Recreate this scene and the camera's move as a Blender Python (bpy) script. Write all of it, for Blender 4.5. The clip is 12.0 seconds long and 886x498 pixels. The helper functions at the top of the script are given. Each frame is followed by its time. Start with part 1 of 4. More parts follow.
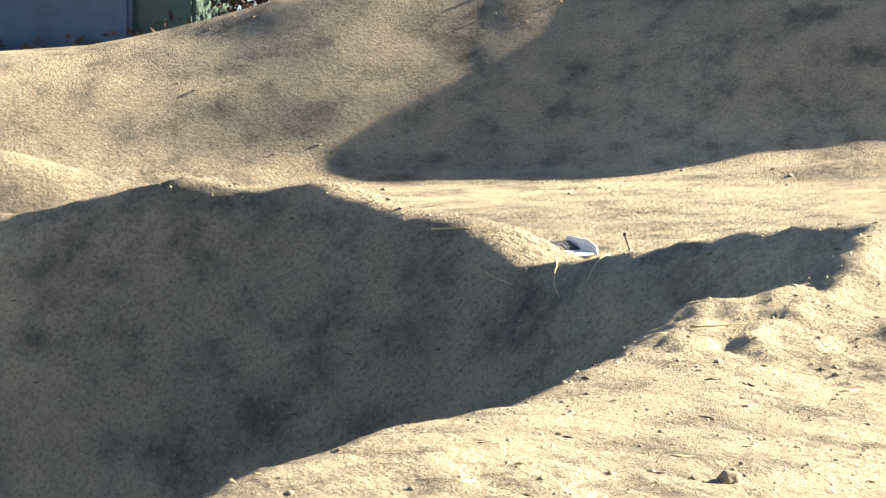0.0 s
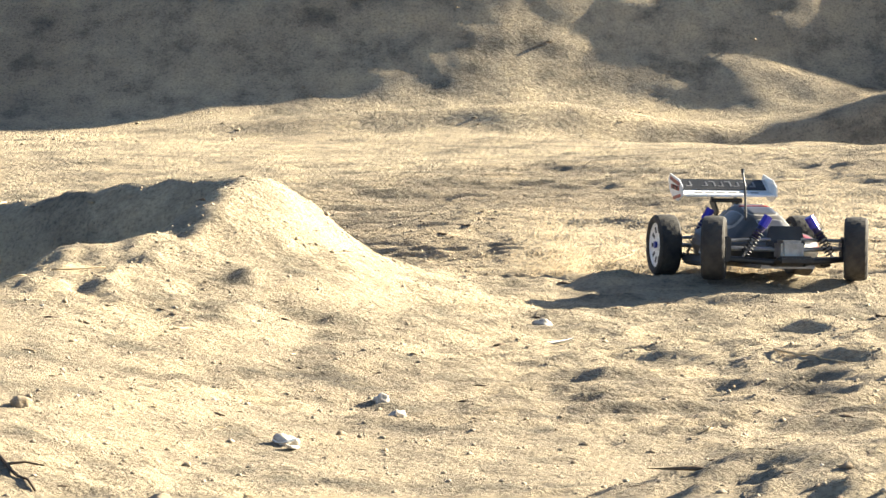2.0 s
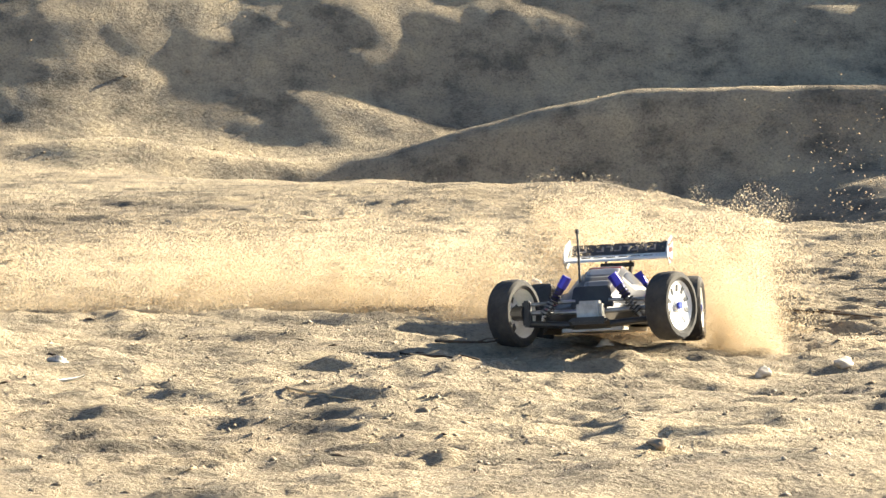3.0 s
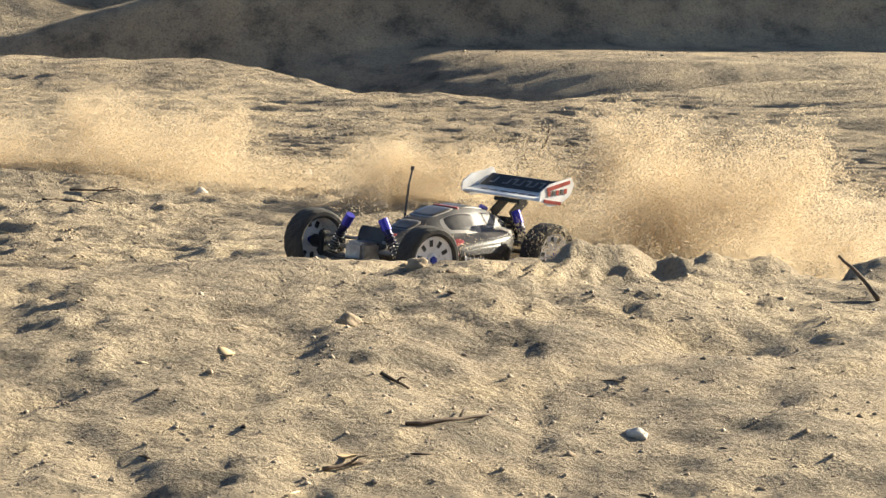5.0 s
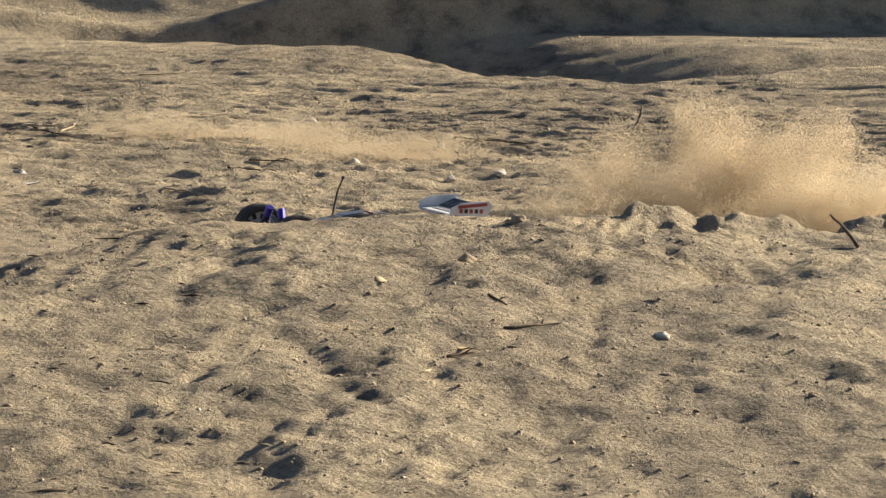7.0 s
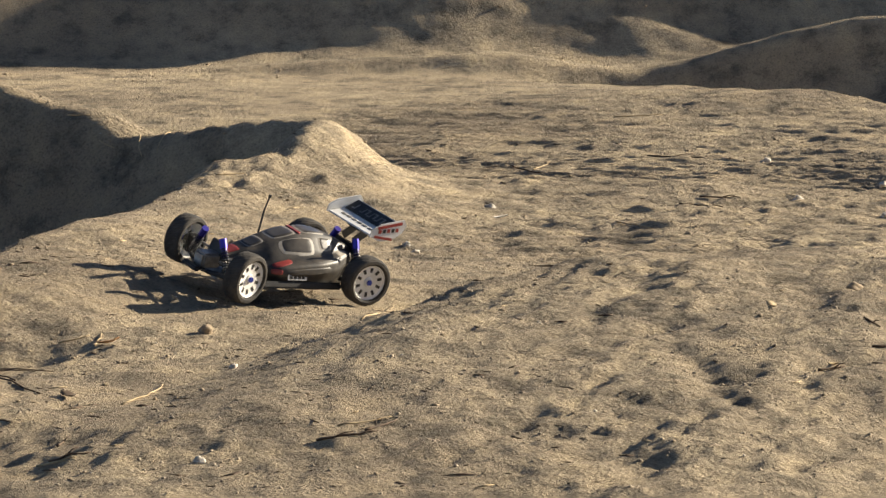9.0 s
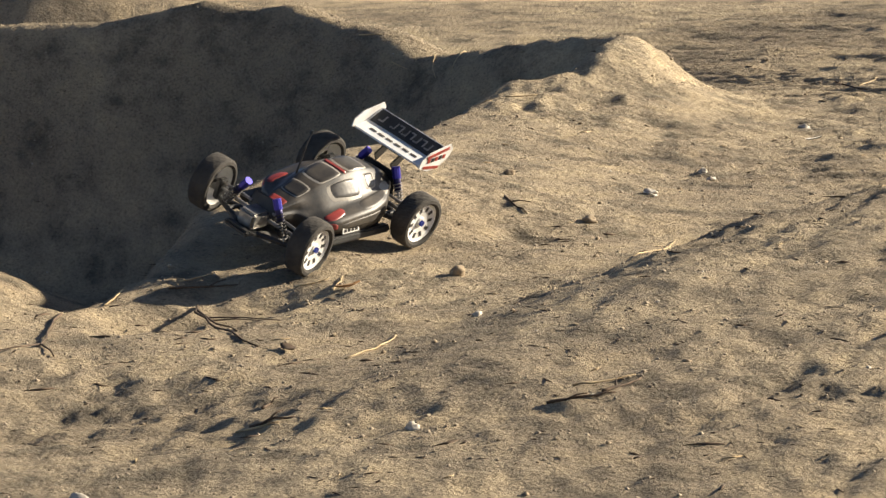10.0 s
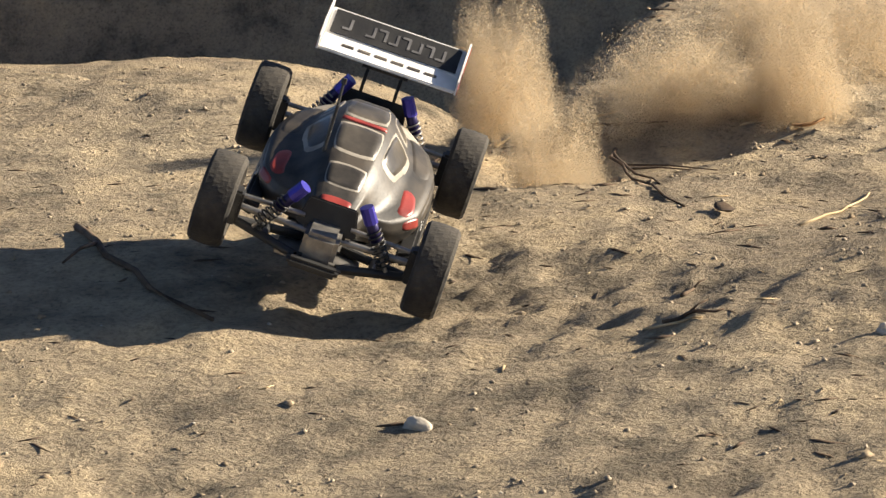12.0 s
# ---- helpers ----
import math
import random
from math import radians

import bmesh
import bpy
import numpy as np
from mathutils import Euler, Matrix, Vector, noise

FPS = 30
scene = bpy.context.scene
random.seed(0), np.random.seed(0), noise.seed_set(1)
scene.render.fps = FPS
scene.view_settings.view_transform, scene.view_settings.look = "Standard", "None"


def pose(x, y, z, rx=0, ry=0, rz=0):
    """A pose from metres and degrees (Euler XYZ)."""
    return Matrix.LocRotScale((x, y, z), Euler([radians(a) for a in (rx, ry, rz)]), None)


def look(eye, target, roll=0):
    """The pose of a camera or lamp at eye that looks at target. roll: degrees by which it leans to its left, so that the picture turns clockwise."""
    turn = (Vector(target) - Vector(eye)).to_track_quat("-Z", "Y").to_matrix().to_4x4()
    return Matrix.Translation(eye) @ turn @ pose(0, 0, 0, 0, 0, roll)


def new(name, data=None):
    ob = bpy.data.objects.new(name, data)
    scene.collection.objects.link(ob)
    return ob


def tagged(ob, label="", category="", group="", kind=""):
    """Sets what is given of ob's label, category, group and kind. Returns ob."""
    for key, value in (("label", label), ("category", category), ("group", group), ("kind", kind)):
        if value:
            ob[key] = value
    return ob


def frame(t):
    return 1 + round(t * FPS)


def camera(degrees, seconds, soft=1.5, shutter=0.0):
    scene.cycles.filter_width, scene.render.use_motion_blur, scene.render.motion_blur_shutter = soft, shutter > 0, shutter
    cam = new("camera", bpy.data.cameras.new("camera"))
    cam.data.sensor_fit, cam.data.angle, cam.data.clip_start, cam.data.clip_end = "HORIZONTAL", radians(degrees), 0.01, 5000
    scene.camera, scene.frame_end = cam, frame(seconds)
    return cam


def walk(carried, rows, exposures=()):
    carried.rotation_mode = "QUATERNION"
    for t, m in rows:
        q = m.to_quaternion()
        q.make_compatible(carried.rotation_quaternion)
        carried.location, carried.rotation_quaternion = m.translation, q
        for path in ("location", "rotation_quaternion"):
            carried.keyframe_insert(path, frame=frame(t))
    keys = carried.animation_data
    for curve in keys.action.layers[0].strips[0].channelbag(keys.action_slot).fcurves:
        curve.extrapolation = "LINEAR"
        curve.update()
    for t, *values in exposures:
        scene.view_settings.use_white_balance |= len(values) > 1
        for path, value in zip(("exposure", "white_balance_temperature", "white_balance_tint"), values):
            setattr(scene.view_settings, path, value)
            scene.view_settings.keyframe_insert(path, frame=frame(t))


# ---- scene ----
cam = camera(15.662, 12.0, soft=1.5)


def glance(x, y, z, yaw, pitch, lean):
    """A camera pose: yaw to the right of north, pitch above the horizon, degrees."""
    return pose(x, y, z, 90 + pitch, 0, -yaw) @ pose(0, 0, 0, 0, 0, -lean)


# seconds, place, yaw, pitch, lean
PATH = [
    (0.0, -0.418, 2.313, 0.506, -11.168, -3.114, 1.524),
    (0.5, -0.357, 2.234, 0.530, -8.888, -3.229, 1.044),
    (1.0, -0.287, 2.189, 0.533, -6.851, -3.486, 0.393),
    (1.5, -0.197, 2.093, 0.537, -5.194, -3.864, 0.156),
    (2.0, -0.058, 1.937, 0.523, -3.330, -4.119, 0.360),
    (2.5, 0.039, 1.927, 0.508, -0.102, -3.863, -0.543),
    (3.0, 0.132, 2.063, 0.504, 3.126, -3.375, -0.388),
    (3.5, 0.174, 1.752, 0.516, 5.481, -4.270, 0.932),
    (5.3, 0.030, 0.173, 0.663, 9.732, -6.314, -0.899),
    (5.5, 0.008, 0.047, 0.675, 9.763, -6.549, -0.876),
    (6.0, -0.054, -0.351, 0.716, 8.863, -6.570, -0.510),
    (6.5, -0.107, -0.763, 0.760, 8.058, -6.647, -0.427),
    (6.7, -0.132, -0.969, 0.782, 7.827, -6.709, -0.403),
    (8.3, -0.045, -1.991, 0.890, 0.856, -6.358, -1.108),
    (8.5, -0.024, -2.001, 0.890, 0.176, -6.264, -0.313),
    (9.0, 0.071, -2.097, 0.900, -2.522, -6.159, -0.100),
    (9.5, 0.205, -1.881, 0.900, -6.174, -6.927, 0.563),
    (10.0, 0.255, -1.421, 0.862, -9.501, -7.624, 1.262),
    (10.5, 0.246, -1.082, 0.824, -11.773, -7.901, 1.991),
    (11.0, 0.198, -0.717, 0.781, -14.090, -8.462, 1.759),
    (11.5, 0.131, -0.409, 0.740, -16.686, -9.495, 2.130),
    (12.0, 0.040, -0.116, 0.699, -18.388, -10.616, 2.055),
]
walk(cam, [(t, glance(*p)) for t, *p in PATH], [(0, 2.45, 6250, 3), (3.0, 2.34, 6350, 4), (3.7, 2.3, 6350, 5), (5.3, 1.6, 6420, 5), (6.5, 1.34, 6420, 6), (8.3, 1.17, 6450, 8), (10.5, 1.27, 6520, 8), (12, 1.38, 6500, 9)])

# ---- light: a low sun behind the track to the right, clear sky ----
SUN_AZIMUTH, SUN_ELEVATION = 62, 21
world = bpy.data.worlds.new("sky")
scene.world = world
world.use_nodes = True
sky = world.node_tree.nodes.new("ShaderNodeTexSky")
sky.sky_type, sky.sun_disc = "NISHITA", False
sky.sun_elevation, sky.sun_rotation = radians(SUN_ELEVATION), radians(SUN_AZIMUTH)
sky.air_density, sky.dust_density = 0.45, 0.5
world.node_tree.links.new(sky.outputs[0], world.node_tree.nodes["Background"].inputs[0])
world.node_tree.nodes["Background"].inputs[1].default_value = 0.058
sun_data = bpy.data.lights.new("sun", "SUN")
sun_data.energy, sun_data.angle, sun_data.color = 5.0, radians(0.6), (1.0, 0.87, 0.69)
sun = new("sun", sun_data)
sun.matrix_world = look((0, 0, 0), (-math.sin(radians(SUN_AZIMUTH)), -math.cos(radians(SUN_AZIMUTH)), -math.tan(radians(SUN_ELEVATION))))


# ---- materials ----
def material(name, colour, rough=0.6, metal=0.0, **more):
    """A principled material; returns it with its nodes and shader."""
    m = bpy.data.materials.new(name)
    m.use_nodes = True
    shader = m.node_tree.nodes["Principled BSDF"]
    shader.inputs["Base Color"].default_value = (*colour, 1)
    shader.inputs["Roughness"].default_value = rough
    shader.inputs["Metallic"].default_value = metal
    for key, value in more.items():
        shader.inputs[key.replace("_", " ")].default_value = value
    return m


def node(m, kind, **values):
    n = m.node_tree.nodes.new(kind)
    for key, value in values.items():
        n.inputs[key.replace("_", " ")].default_value = value
    return n


def link(m, a, out, b, into):
    m.node_tree.links.new(a.outputs[out], b.inputs[into])


def ramp(m, source, out, stops):
    r = m.node_tree.nodes.new("ShaderNodeValToRGB")
    while len(r.color_ramp.elements) < len(stops):
        r.color_ramp.elements.new(0.5)
    for e, (at, c) in zip(r.color_ramp.elements, stops):
        e.position, e.color = at, (*c, 1)
    link(m, source, out, r, 0)
    return r


def mix(m, a, b, factor=0.5, way="MIX", driver=None):
    n = m.node_tree.nodes.new("ShaderNodeMix")
    n.data_type, n.blend_type = "RGBA", way
    n.inputs[0].default_value = factor
    if driver:
        m.node_tree.links.new(driver, n.inputs[0])
    m.node_tree.links.new(a, n.inputs[6])
    m.node_tree.links.new(b, n.inputs[7])
    return n


def worn(name, dark, light, size, rough=0.6, metal=0.0, bump=0.1, **more):
    """A material whose colour wanders between two tones, with grain and fine relief."""
    m = material(name, light, rough, metal, **more)
    shader = m.node_tree.nodes["Principled BSDF"]
    place = node(m, "ShaderNodeTexCoord")
    big = node(m, "ShaderNodeTexNoise", Scale=size, Detail=5.0, Roughness=0.6)
    link(m, place, "Object", big, "Vector")
    tones = ramp(m, big, 0, [(0.35, dark), (0.65, light)])
    link(m, tones, 0, shader, "Base Color")
    fine = node(m, "ShaderNodeTexNoise", Scale=size * 9, Detail=3.0)
    link(m, place, "Object", fine, "Vector")
    bumps = node(m, "ShaderNodeBump", Strength=bump, Distance=0.002)
    link(m, fine, 0, bumps, "Height")
    link(m, bumps, 0, shader, "Normal")
    return m


def dirt_material():
    m = material("dry_dirt", (0.34, 0.26, 0.17), 0.95)
    shader = m.node_tree.nodes["Principled BSDF"]
    shader.inputs["Specular IOR Level"].default_value = 0.15
    place = node(m, "ShaderNodeTexCoord")
    broad = node(m, "ShaderNodeTexNoise", Scale=0.9, Detail=4.0, Roughness=0.6)
    patch = node(m, "ShaderNodeTexNoise", Scale=7.0, Detail=6.0, Roughness=0.65)
    grain = node(m, "ShaderNodeTexNoise", Scale=130.0, Detail=4.0, Roughness=0.7)
    for n in (broad, patch, grain):
        link(m, place, "Object", n, "Vector")
    a = ramp(m, broad, 0, [(0.33, (0.285, 0.23, 0.162)), (0.66, (0.46, 0.372, 0.252))])
    b = ramp(m, patch, 0, [(0.34, (0.43, 0.445, 0.47)), (0.5, (0.92, 0.92, 0.92)), (0.7, (1.22, 1.19, 1.1))])
    c = ramp(m, grain, 0, [(0.33, (0.38, 0.37, 0.36)), (0.48, (1, 1, 1)), (0.68, (1.35, 1.34, 1.3))])
    ab = mix(m, a.outputs[0], b.outputs[0], 1.0, "MULTIPLY")
    abc = mix(m, ab.outputs[2], c.outputs[0], 0.62, "MULTIPLY")
    link(m, abc, 2, shader, "Base Color")
    rough = node(m, "ShaderNodeTexNoise", Scale=55.0, Detail=6.0, Roughness=0.7)
    link(m, place, "Object", rough, "Vector")
    low = node(m, "ShaderNodeBump", Strength=0.85, Distance=0.017)
    link(m, rough, 0, low, "Height")
    high = node(m, "ShaderNodeBump", Strength=0.7, Distance=0.004)
    link(m, grain, 0, high, "Height")
    link(m, low, 0, high, "Normal")
    link(m, high, 0, shader, "Normal")
    return m


DIRT = dirt_material()


# ---- the lie of the land ----
def lattice(ix, iy, seed):
    h = (ix.astype(np.int64) * 374761393 + iy.astype(np.int64) * 668265263 + seed * 974711) & 0xFFFFFFFF
    h = ((h ^ (h >> 13)) * 1274126177) & 0xFFFFFFFF
    return ((h ^ (h >> 16)) & 0xFFFF) / 65535.0 * 2 * np.pi


def lumps(x, y, size, seed):
    """Smooth gradient noise, about -0.7 to 0.7, with lumps of that size in metres."""
    u, v = np.asarray(x, float) / size, np.asarray(y, float) / size
    iu, iv = np.floor(u), np.floor(v)
    fu, fv = u - iu, v - iv
    su, sv = fu * fu * fu * (fu * (fu * 6 - 15) + 10), fv * fv * fv * (fv * (fv * 6 - 15) + 10)
    corner = []
    for a, b in ((0, 0), (1, 0), (0, 1), (1, 1)):
        g = lattice(iu + a, iv + b, seed)
        corner.append(np.cos(g) * (fu - a) + np.sin(g) * (fv - b))
    low, high = corner[0] + su * (corner[1] - corner[0]), corner[2] + su * (corner[3] - corner[2])
    return low + sv * (high - low)


def ease(a, b, v):
    k = np.clip((v - a) / (b - a), 0, 1)
    return k * k * (3 - 2 * k)


def along(x, y, line):
    """Nearest distance to a line of (x, y, height, left width, right width), its values there and the side (+1: left)."""
    best, out, side, lead = np.full(np.shape(x), 1e9), np.zeros((3,) + np.shape(x)), np.ones(np.shape(x)), np.zeros(np.shape(x))
    for p, q in zip(line, line[1:]):
        dx, dy = q[0] - p[0], q[1] - p[1]
        k = np.clip(((x - p[0]) * dx + (y - p[1]) * dy) / (dx * dx + dy * dy), 0, 1)
        d = np.hypot(x - p[0] - k * dx, y - p[1] - k * dy)
        cross = (dx * (y - p[1]) - dy * (x - p[0])) / math.hypot(dx, dy)
        near = (d < best - 1e-9) | ((d < best + 1e-9) & (abs(cross) > abs(lead)))
        best = np.where(near, d, best)
        for i in range(3):
            out[i] = np.where(near, p[2 + i] + k * (q[2 + i] - p[2 + i]), out[i])
        lead = np.where(near, cross, lead)
    return best, out, np.sign(lead)


RIM = [(-9, 5.6, 0.03, 0.3, 0.5), (-2.4, 4.75, 0.03, 0.25, 0.5), (-1.75, 4.37, 0.035, 0.2, 0.45), (-1.38, 4.16, .005, .22, .35), (-1.25, 4.5, .025, .26, .35), (-1.25, 5.0, 0.108, 0.26, 0.6),
       (-1.22, 5.5, 0.106, 0.28, 0.55), (-1.09, 6.3, 0.092, 0.28, 0.5), (-1.02, 6.75, 0.095, 0.26, 0.5), (-0.97, 7.2, 0.14, 0.2, 0.46), (-0.81, 7.29, 0.15, 0.18, 0.42), (-0.77, 7.44, 0.215, 0.17, 0.36),
       (-0.73, 7.6, 0.247, 0.18, 0.31), (-0.86, 7.68, 0.242, 0.18, 0.3), (-0.98, 7.74, 0.225, 0.2, 0.33), (-1.14, 7.82, 0.185, 0.2, 0.36), (-1.38, 7.98, 0.165, 0.22, 0.4), (-1.6, 8.25, 0.21, 0.26, 0.4),
       (-1.88, 8.53, 0.305, 0.28, 0.5), (-2.05, 8.58, 0.285, 0.28, 0.5), (-2.18, 8.62, 0.31, 0.28, 0.5), (-2.55, 8.75, 0.23, 0.3, 0.6), (-3.4, 8.85, 0.2, 0.35, 0.7), (-9, 9.1, 0.22, 0.4, 1)]
# the hill before the track: along its length, height and breadth on the near side
HILL_X, HILL_Z, HILL_W = [-1.0, -.2, -.03, .12, .3, .7, 1.1, 1.38, 1.8, 5.0], [0, .0, .078, .124, .14, .143, .146, .112, .12, .15], [.5, .7, 1.1, 1.3, 1.4, 1.6, 1.7, 1.7, 1.7, 2.0]
EDGE = [(-1.5, 15, 0, .5, 1.2), (.4, 14, .02, .5, 1.2), (1.2, 12.5, .08, .5, 1.2), (1.6, 11.6, .01, .4, 1), (2.2, 11.1, .01, .4, 1), (3.3, 11.5, .07, .5, 1), (8, 12, .12, .5, 1)]
BERM = [(-2.5, 15.6, .0, .4, .25), (-.7, 15.7, .1, .5, .25), (.3, 15.8, .2, .5, .25), (1.2, 15.9, .29, .5, .28), (1.7, 16.0, .33, .6, .3), (2.5, 16.0, .34, .6, .3), (7, 16.4, .45, .8, .35)]
# a low ridge before the bank, and the way the bank's foot swings in and out
SPUR = [(-9, 12, .3, .4, .4), (-3.4, 11.1, .3, .4, .4), (-2.95, 11.15, .19, .35, .35), (-2.4, 11.4, .07, .3, .3), (-1.8, 11.7, 0, .3, .3)]
FOOT_X, FOOT_Y = [-9, -3.6, -2.9, -1.6, -.2, .6, 1.6, 2.6, 6], [.1, .08, 0, -.2, .1, .3, .45, .6, .8]
# hollows worn by wheels and feet: place, depth, breadth
HOLLOWS = [(-.11, 5.08, .045, .16), (-.42, 5.12, .025, .14), (-.68, 5.05, .04, .13), (-.84, 4.8, .025, .12), (-1.07, 4.32, .05, .13), (-1.23, 4.18, .055, .12), (-1.14, 3.38, .042, .17), (.93, 7.1, .03, .16),
           (.52, 4.27, .03, .06), (.53, 4.37, .022, .045), (.75, 4.29, .024, .055), (.8, 4.36, .02, .045), (.24, 4.04, .026, .055), (.29, 3.78, .024, .045), (.31, 3.66, .024, .035), (.34, 3.52, .024, .04), (1.06, 4.42, .03, .07),
           (1.15, 4.38, .03, .07), (.95, 4.5, .02, .06), (.19, 4.53, .022, .05), (.65, 4.06, .016, .05), (-.06, 3.39, .016, .05), (-1.24, 3.31, .026, .045), (-.99, 3.18, .024, .05), (-.85, 3.22, .018, .06), (-1.44, 3.21, .022, .04)]


def land(x, y):
    """Height of the ground in metres, without its fine relief."""
    x, y = np.asarray(x, float), np.asarray(y, float)
    z = -.075 * np.log1p(np.exp(np.clip((3.7 - y) * 2.5, -30, 30))) / 2.5 * 1.4
    z = np.maximum(z, -.6) - .05 * np.exp(-((y - 5.55) / .3) ** 2 - ((x - .5) / .45) ** 2) + .035 * np.exp(-((y - 7.8) / .6) ** 2 - ((x - .25) / .5) ** 2) - .07 * np.exp(-((y - 8.95) / .5) ** 2 - ((x + 1.3) / .5) ** 2) + .06 * np.exp(-((y - 8.3) / .2) ** 2 - ((x + 1.42) / .22) ** 2)
    d, (h, wl, wr), s = along(x, y, RIM)
    inner = h * np.exp(-(d / wl) ** 2) - (.55 - .31 * ease(-1.7, -2.7, x) * (1 - ease(6.8, 7.6, y))) * ease(.0, .8 - .3 * ease(5.6, 5.0, y), d)
    mound = ease(6.9, 7.3, y) * (1 - ease(8.2, 8.6, y))
    steep = .66 * np.exp(-(d / (.6 * wr)) ** 2) + .34 * np.exp(-(d / (1.55 * wr)) ** 2)
    outer = h * ((1 - mound) * np.exp(-(d / wr) ** 2) + mound * steep)
    z = z + np.where(s > 0, inner, outer)
    k = x + .47 * np.maximum(5.1 - y, 0)
    h, wr = (sum(np.interp(k + o, HILL_X, v) for o in (-.07, -.035, 0, .035, .07)) / 5 for v in (HILL_Z, HILL_W))
    crest = 4.93 + .2 * ease(.3, -.4, k)
    z = z + h * np.exp(-((y - crest) / np.where(y > crest, .32, wr)) ** 2)
    d, (h, wl, wr), s = along(x, y, EDGE)
    z = z + np.where(s > 0, h * np.exp(-(d / .3) ** 2) - .3 * ease(0, .7, d) * (1 - ease(1.2, 2.6, d)) * ease(-.6, .8, x), h * np.exp(-(d / wr) ** 2))
    sway = .03 * lumps(x, y, .11, 61)
    for hx, hy, deep, broad in HOLLOWS:
        z = z - deep * (1 if broad > .1 else .6) * np.exp(-(((x - hx + sway) ** 2 + (y - hy - sway) ** 2) / (1.15 * broad) ** 2))
    d, (h, wl, wr), s = along(x, y, SPUR)
    z = z + h * np.exp(-(d / wl) ** 2)
    swing = sum(np.interp(x + o, FOOT_X, FOOT_Y) for o in (-.4, -.2, 0, .2, .4)) / 5
    base = np.maximum(15.9 - .16 * np.maximum(-3.3 - x, 0) ** 2, 8.5) + swing + .12 * lumps(x, 0 * x, 1.1, 6)
    width = 2.05 - .42 * ease(-2.6, -.6, x) - .7 * ease(3.2, 4.2, x)
    k = np.clip((y - base) / width, 0, 1)
    rise = .5 * ease(0, 1, k) + .5 * k * k * (1.3 - .3 * k * k)
    top = .84 - .26 * ease(-3.6, -5.4, x) + .2 * ease(3.2, 4.2, x)
    rough = ease(.02, .4, rise) * (1 - .6 * ease(.9, 1, rise))
    z = z + rise * top + rough * (.14 * lumps(x * .3 + y * .25, y * .9, 1.3, 12) + ease(-2.2, -1.2, x) * (.022 * lumps(x * .5, y, .42, 13) + .014 * lumps(x * .6, y, .17, 15)))
    d, (h, wl, wr), s = along(x, y, BERM)
    return z + h * np.exp(-(d / np.where(s > 0, wl, wr)) ** 2)


EYE_POINT = (0.0, 0.0, 0.68)


def settle(x, y, z):
    """The far field lies closer in: beyond eight metres of the middle of the stand all ranges are shortened."""
    dx, dy, dz = x - EYE_POINT[0], y - EYE_POINT[1], z - EYE_POINT[2]
    d = np.sqrt(dx * dx + dy * dy + dz * dz)
    g = np.where(d < 8, d, np.where(d < 20, 8 + (d - 8) * .45, 13.4 + (d - 20)))
    s = g / np.maximum(d, 1e-6)
    return EYE_POINT[0] + dx * s, EYE_POINT[1] + dy * s, EYE_POINT[2] + dz * s


def groove(x, y, x0, y0, x1, y1, bend):
    """A tyre print with cross bars, from one point to the other."""
    dx, dy = x1 - x0, y1 - y0
    size = math.hypot(dx, dy)
    u = ((x - x0) * dx + (y - y0) * dy) / size
    v = (dy * (x - x0) - dx * (y - y0)) / size + bend * (u / size) * (1 - u / size)
    across = np.exp(-(v / .019) ** 4)
    rim = np.exp(-((np.abs(v) - .028) / .009) ** 2)
    inside = ease(-.05, .05, u) * (1 - ease(size - .05, size + .05, u))
    return inside * (.4 + .9 * lumps(u * 3, v, .4, 77) ** 2 * 4) * (across * (-.0035 + .002 * np.sin(u * 2 * np.pi / .03)) + .002 * rim)


PRINTS = [(-1.32, 4.15, -1.05, 3.0, .1), (-1.05, 4.1, -.86, 2.9, .06), (-.75, 4.6, -1.0, 3.3, .1), (-1.55, 4.1, -1.4, 3.2, -.05), (.35, 4.7, .0, 3.3, .1), (.9, 5.0, .7, 3.6, .1), (-.3, 8.2, 1.6, 7.1, .3),
          (-.3, 7.9, 1.7, 6.8, .25), (0, 8.6, 2.2, 7.9, .2), (.2, 7.3, 2.0, 6.6, .1), (-.6, 5.7, -.2, 5.2, .05)]


# clumps of earth along the crest of the hill: place, half length, height
CLUMPS = [(1.07, 4.97, .085, .032), (1.29, 4.99, .14, .034), (1.55, 5.0, .12, .032), (1.8, 5.0, .1, .03)]


